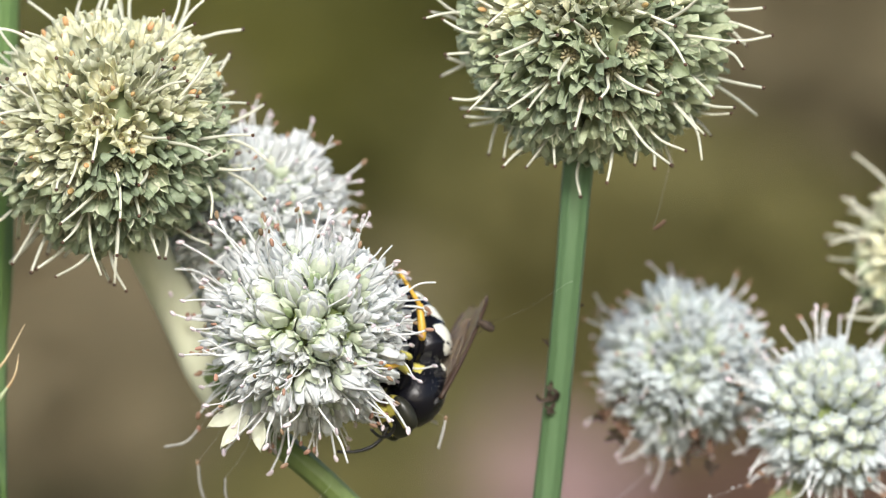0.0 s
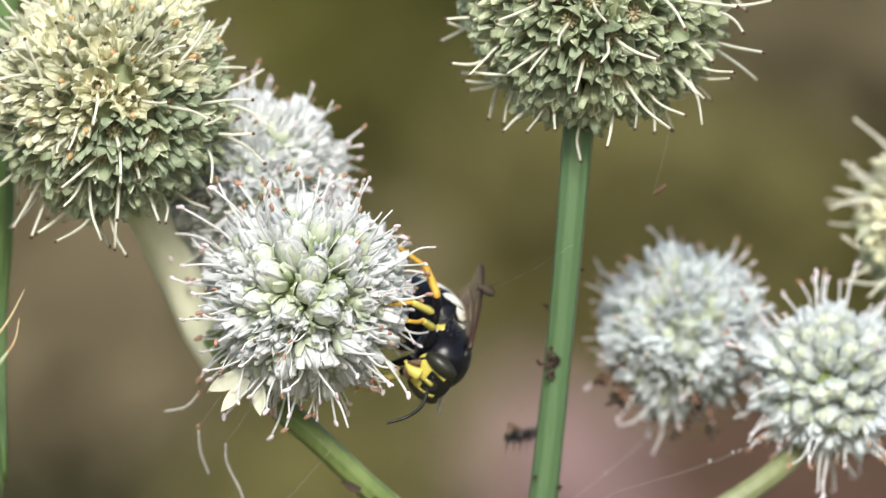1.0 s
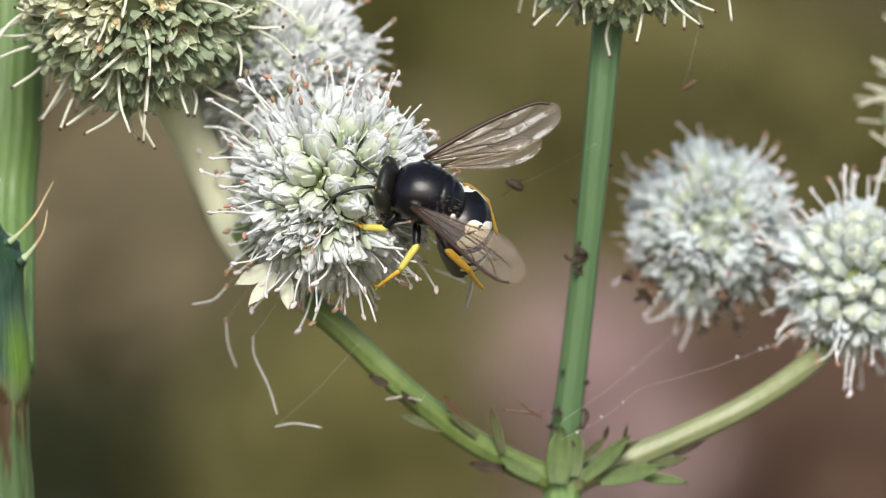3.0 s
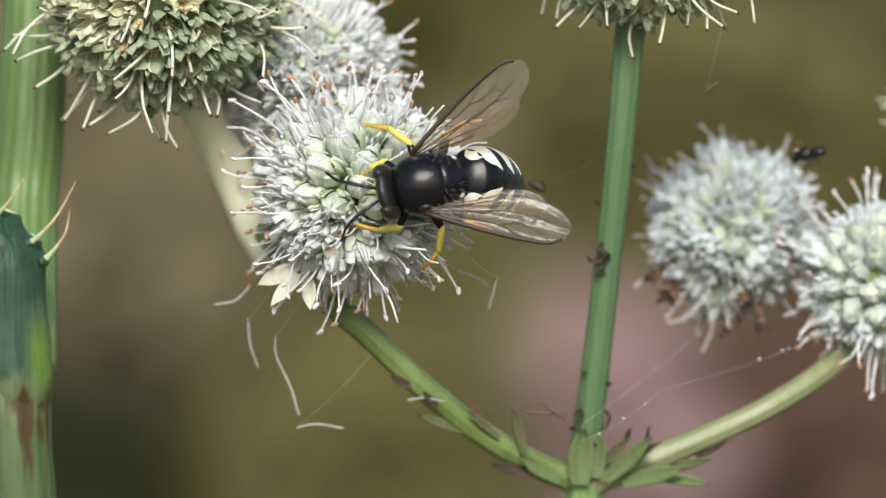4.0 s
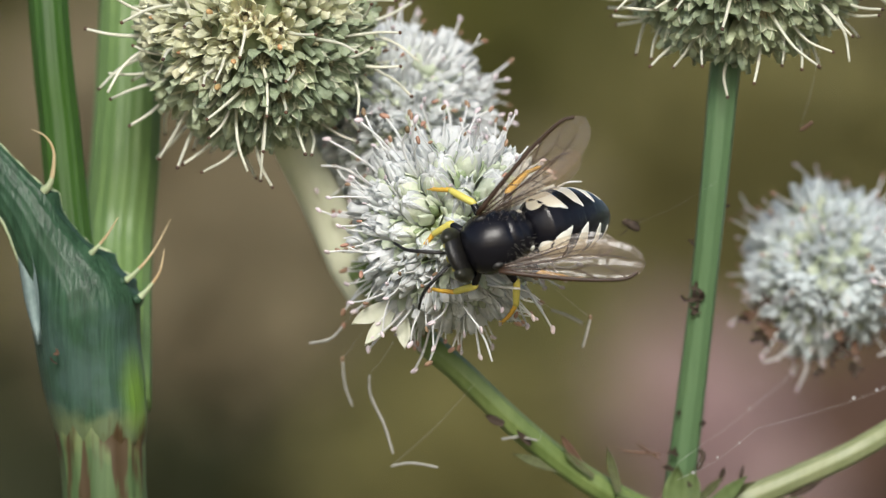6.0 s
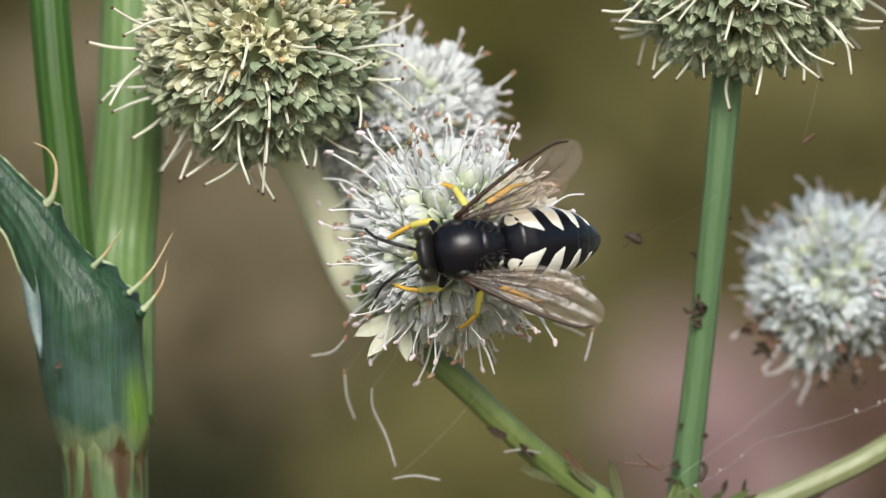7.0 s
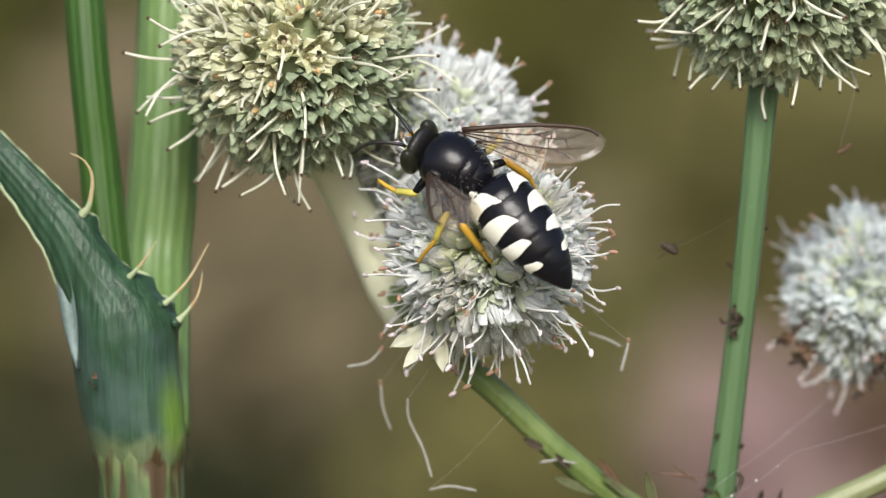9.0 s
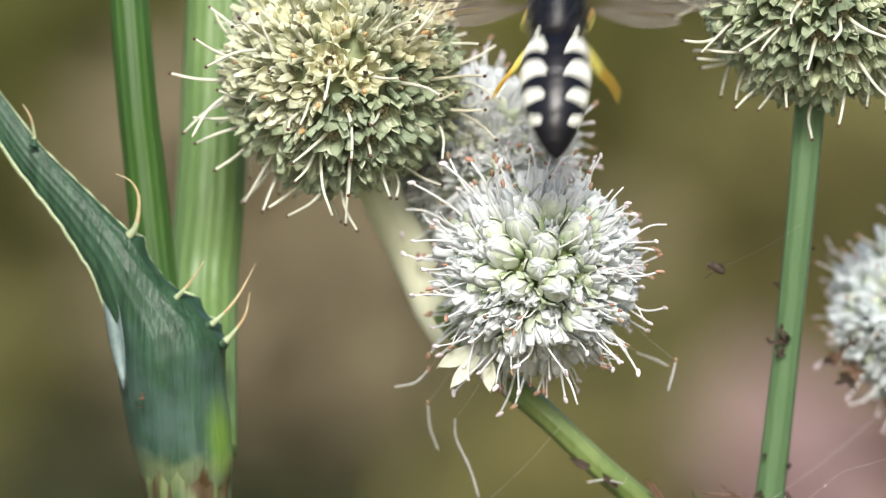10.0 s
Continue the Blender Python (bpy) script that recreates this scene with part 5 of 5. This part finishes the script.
FLY = [
    (0, 4.0, -45.0),
    (0.8, 14.0, -23.0),
    (1.0, 18.7, -9.8),
    (1.2, 16.1, -4.9),
    (1.5, 33.4, -5.9),
    (1.8, 37.0, 4.2),
    (2.0, 39.5, 3.5),
    (2.1, 42.3, 4.5),
    (2.4, 40.1, 14.0),
    (2.5, 47.7, 16.3),
    (2.7, 58.5, 17.6),
    (3.5, 48.3, 9.3),
    (3.8, 41.8, 6.0),
    (4.1, 39.3, 5.8),
    (4.4, 33.0, 4.8),
    (4.5, 28.1, 9.9),
    (4.8, 35.1, 5.4),
    (5.3, 39.6, 3.8),
    (5.5, 39.6, 0.9),
    (6.0, 43.0, -0.5),
    (7.0, 54.2, -0.9),
    (10, 62.5, 0.9),
]

WINGBEAT = [  # seconds, sweep back and lift of the left and of the right wings, degrees
    (0.0, 86, -6, 86, -6), (0.5, 86, -6, 86, -6), (1.0, 86, -6, 86, -6), (1.2, 80, 0, 15, 0), (1.5, 90, -4, 82, -12), (2.0, 90, -4, 82, -12), (2.3, 80, 10, 50, 15), (2.5, 52, 16, 64, 15), (2.6, 52, 16, 64, 15), (2.65, 20, 40, 20, 40), (2.7, 25, -20, 25, 30), (2.75, 20, 45, 20, 45),
    (2.9, 45, 18, 45, 18), (3.8, 58, 8, 50, 14), (4.5, 62, 6, 60, 20), (6.2, 62, 6, 58, 18), (7.3, 50, 10, 57, 16), (7.5, 48, 10, 57, 16), (8.0, 54, 12, 52, 24), (8.5, 60, 12, 53, 14), (8.7, 50, 40, 58, 10),
    (9.0, 25, 45, 58, 10), (9.5, 40, 26, 56, 12), (9.6, 40, 26, 56, 12), (9.7, 30, 40, 40, 30), (9.75, 8, 40, 10, 40), (9.8, 5, -5, 5, -5), (9.85, 5, 45, 5, 45), (9.9, 5, -5, 5, -5), (9.95, 5, 45, 5, 45), (10.0, 2, 8, 2, 8)]
STEPS = [  # seconds, swing back and droop of the fore, left middle, right middle and hind legs, degrees
    (0.0, 60, 0, 10, 40, 10, 40, -10, 45), (1.0, 50, 0, 10, 40, 10, 40, -10, 45), (1.5, 20, 0, 0, 10, 0, 10, 0, 10), (2.5, -10, 5, 0, 0, 0, 0, 0, 5), (2.7, 10, 20, 10, 20, 10, 20, 15, 25), (3.8, 0, 0, 30, 20, 0, 0, 0, 10),
    (6.2, 0, 0, 30, 20, 0, 0, 0, 10), (7.3, 25, 20, 35, 20, 40, 25, 0, 10), (8.5, 35, 25, 35, 20, 45, 25, 0, 10), (9.0, 25, 15, 45, 10, 45, 10, 8, 20), (9.6, 30, 20, 35, 15, 50, 15, -22, 25), (9.9, 30, 25, 75, 10, 75, 10, 40, 5), (10.0, 30, 25, 80, 10, 80, 10, 45, 0)]
BEND = [  # seconds, abdomen curled under and turned aside, head nodding and turned aside, degrees
    (0.0, 40, -37, 22, 0), (0.5, 51, -36, 22, 0), (1.0, 29, -33, 18, 0), (1.2, 45, -30, 15, 0), (1.5, 64, -31, -8, 0),
    (1.7, 65, -34, -8, 0), (2.0, 64, -32, -8, 0), (2.3, 64, -43, -5, 0), (2.5, 43, -4, -22, 0), (2.6, 43, 6, -22, 0),
    (2.7, 82, 23, 15, 0), (3.8, 54, 3, 26, 0), (4.0, 55, -13, 26, 0), (4.5, 44, -1, 26, 0), (5.0, 40, -6, 26, 0),
    (5.5, 40, -1, 26, 0), (6.0, 42, -4, 26, 0), (6.2, 49, -5, 26, 0), (7.3, 23, -3, 18, 0), (7.5, 20, -3, 18, 0),
    (8.0, 24, -4, 16, 0), (8.5, 29, -7, 14, 0), (8.7, 27, -6, 12, 0), (9.0, 3, -20, 14, 0), (9.5, 53, -1, 16, 0),
    (9.6, 52, 3, 14, 0), (9.7, 44, 25, 8, 0), (9.8, 50, 14, 5, 0), (9.9, 28, 8, 5, 0), (10.0, 14, -0, 5, 0)]


def body_pose(u, v, d, ahead, back):
    """The wasp at (u, v, d), its head along ahead and its back towards back, both as (right, up, towards the lens)."""
    x = way(*ahead)
    z = way(*back)
    z = (z - x * z.dot(x)).normalized()
    return Matrix.Translation(at(u, v, d)) @ Matrix((x, z.cross(x), z)).transposed().to_4x4()


def wing_pose(kind, side, sweep, lift):
    hinge = (0.0012 if kind == "fore" else -0.0002, side * 0.0021, 0.0016 if kind == "fore" else 0.0013)
    back = sweep + (0 if kind == "fore" else 9)
    return Matrix.Translation(hinge) @ Matrix.Rotation(radians(side * back), 4, "Z") @ Matrix.Rotation(radians(side * lift), 4, "X") @ Matrix.Rotation(radians(6 if kind == "fore" else 3), 4, "Y")


def motions():
    walk(wasp, [(t, body_pose(u, v, d, f, b)) for t, u, v, d, f, b in WASP])
    walk(wasp_abdomen, [(t, Matrix.Translation(WAIST / 1000) @ pose(0, 0, 0, 0, -curl, turn)) for t, curl, turn, _, _ in BEND])
    walk(wasp_head, [(t, Matrix.Translation(NECK / 1000) @ pose(0, 0, 0, 0, nod, turn)) for t, _, _, nod, turn in BEND])
    for kind, side, ob in wings:
        walk(ob, [(t, wing_pose(kind, side, *((a, b) if side > 0 else (c, e)))) for t, a, b, c, e in WINGBEAT])
    for kind, side, ob, hip in wasp_legs:
        k = {"fore": 1, "mid": 3 if side > 0 else 5, "hind": 7}[kind]
        walk(ob, [(row[0], Matrix.Translation(hip / 1000) @ Matrix.Rotation(radians(side * row[k]), 4, "Z") @ Matrix.Rotation(radians(-side * row[k + 1]), 4, "X")) for row in STEPS])
    walk(fly, [(t, Matrix.Translation(at(u, v, 12)) @ pose(0, 0, 0, 10, 15, 150)) for t, u, v in FLY])


motions()
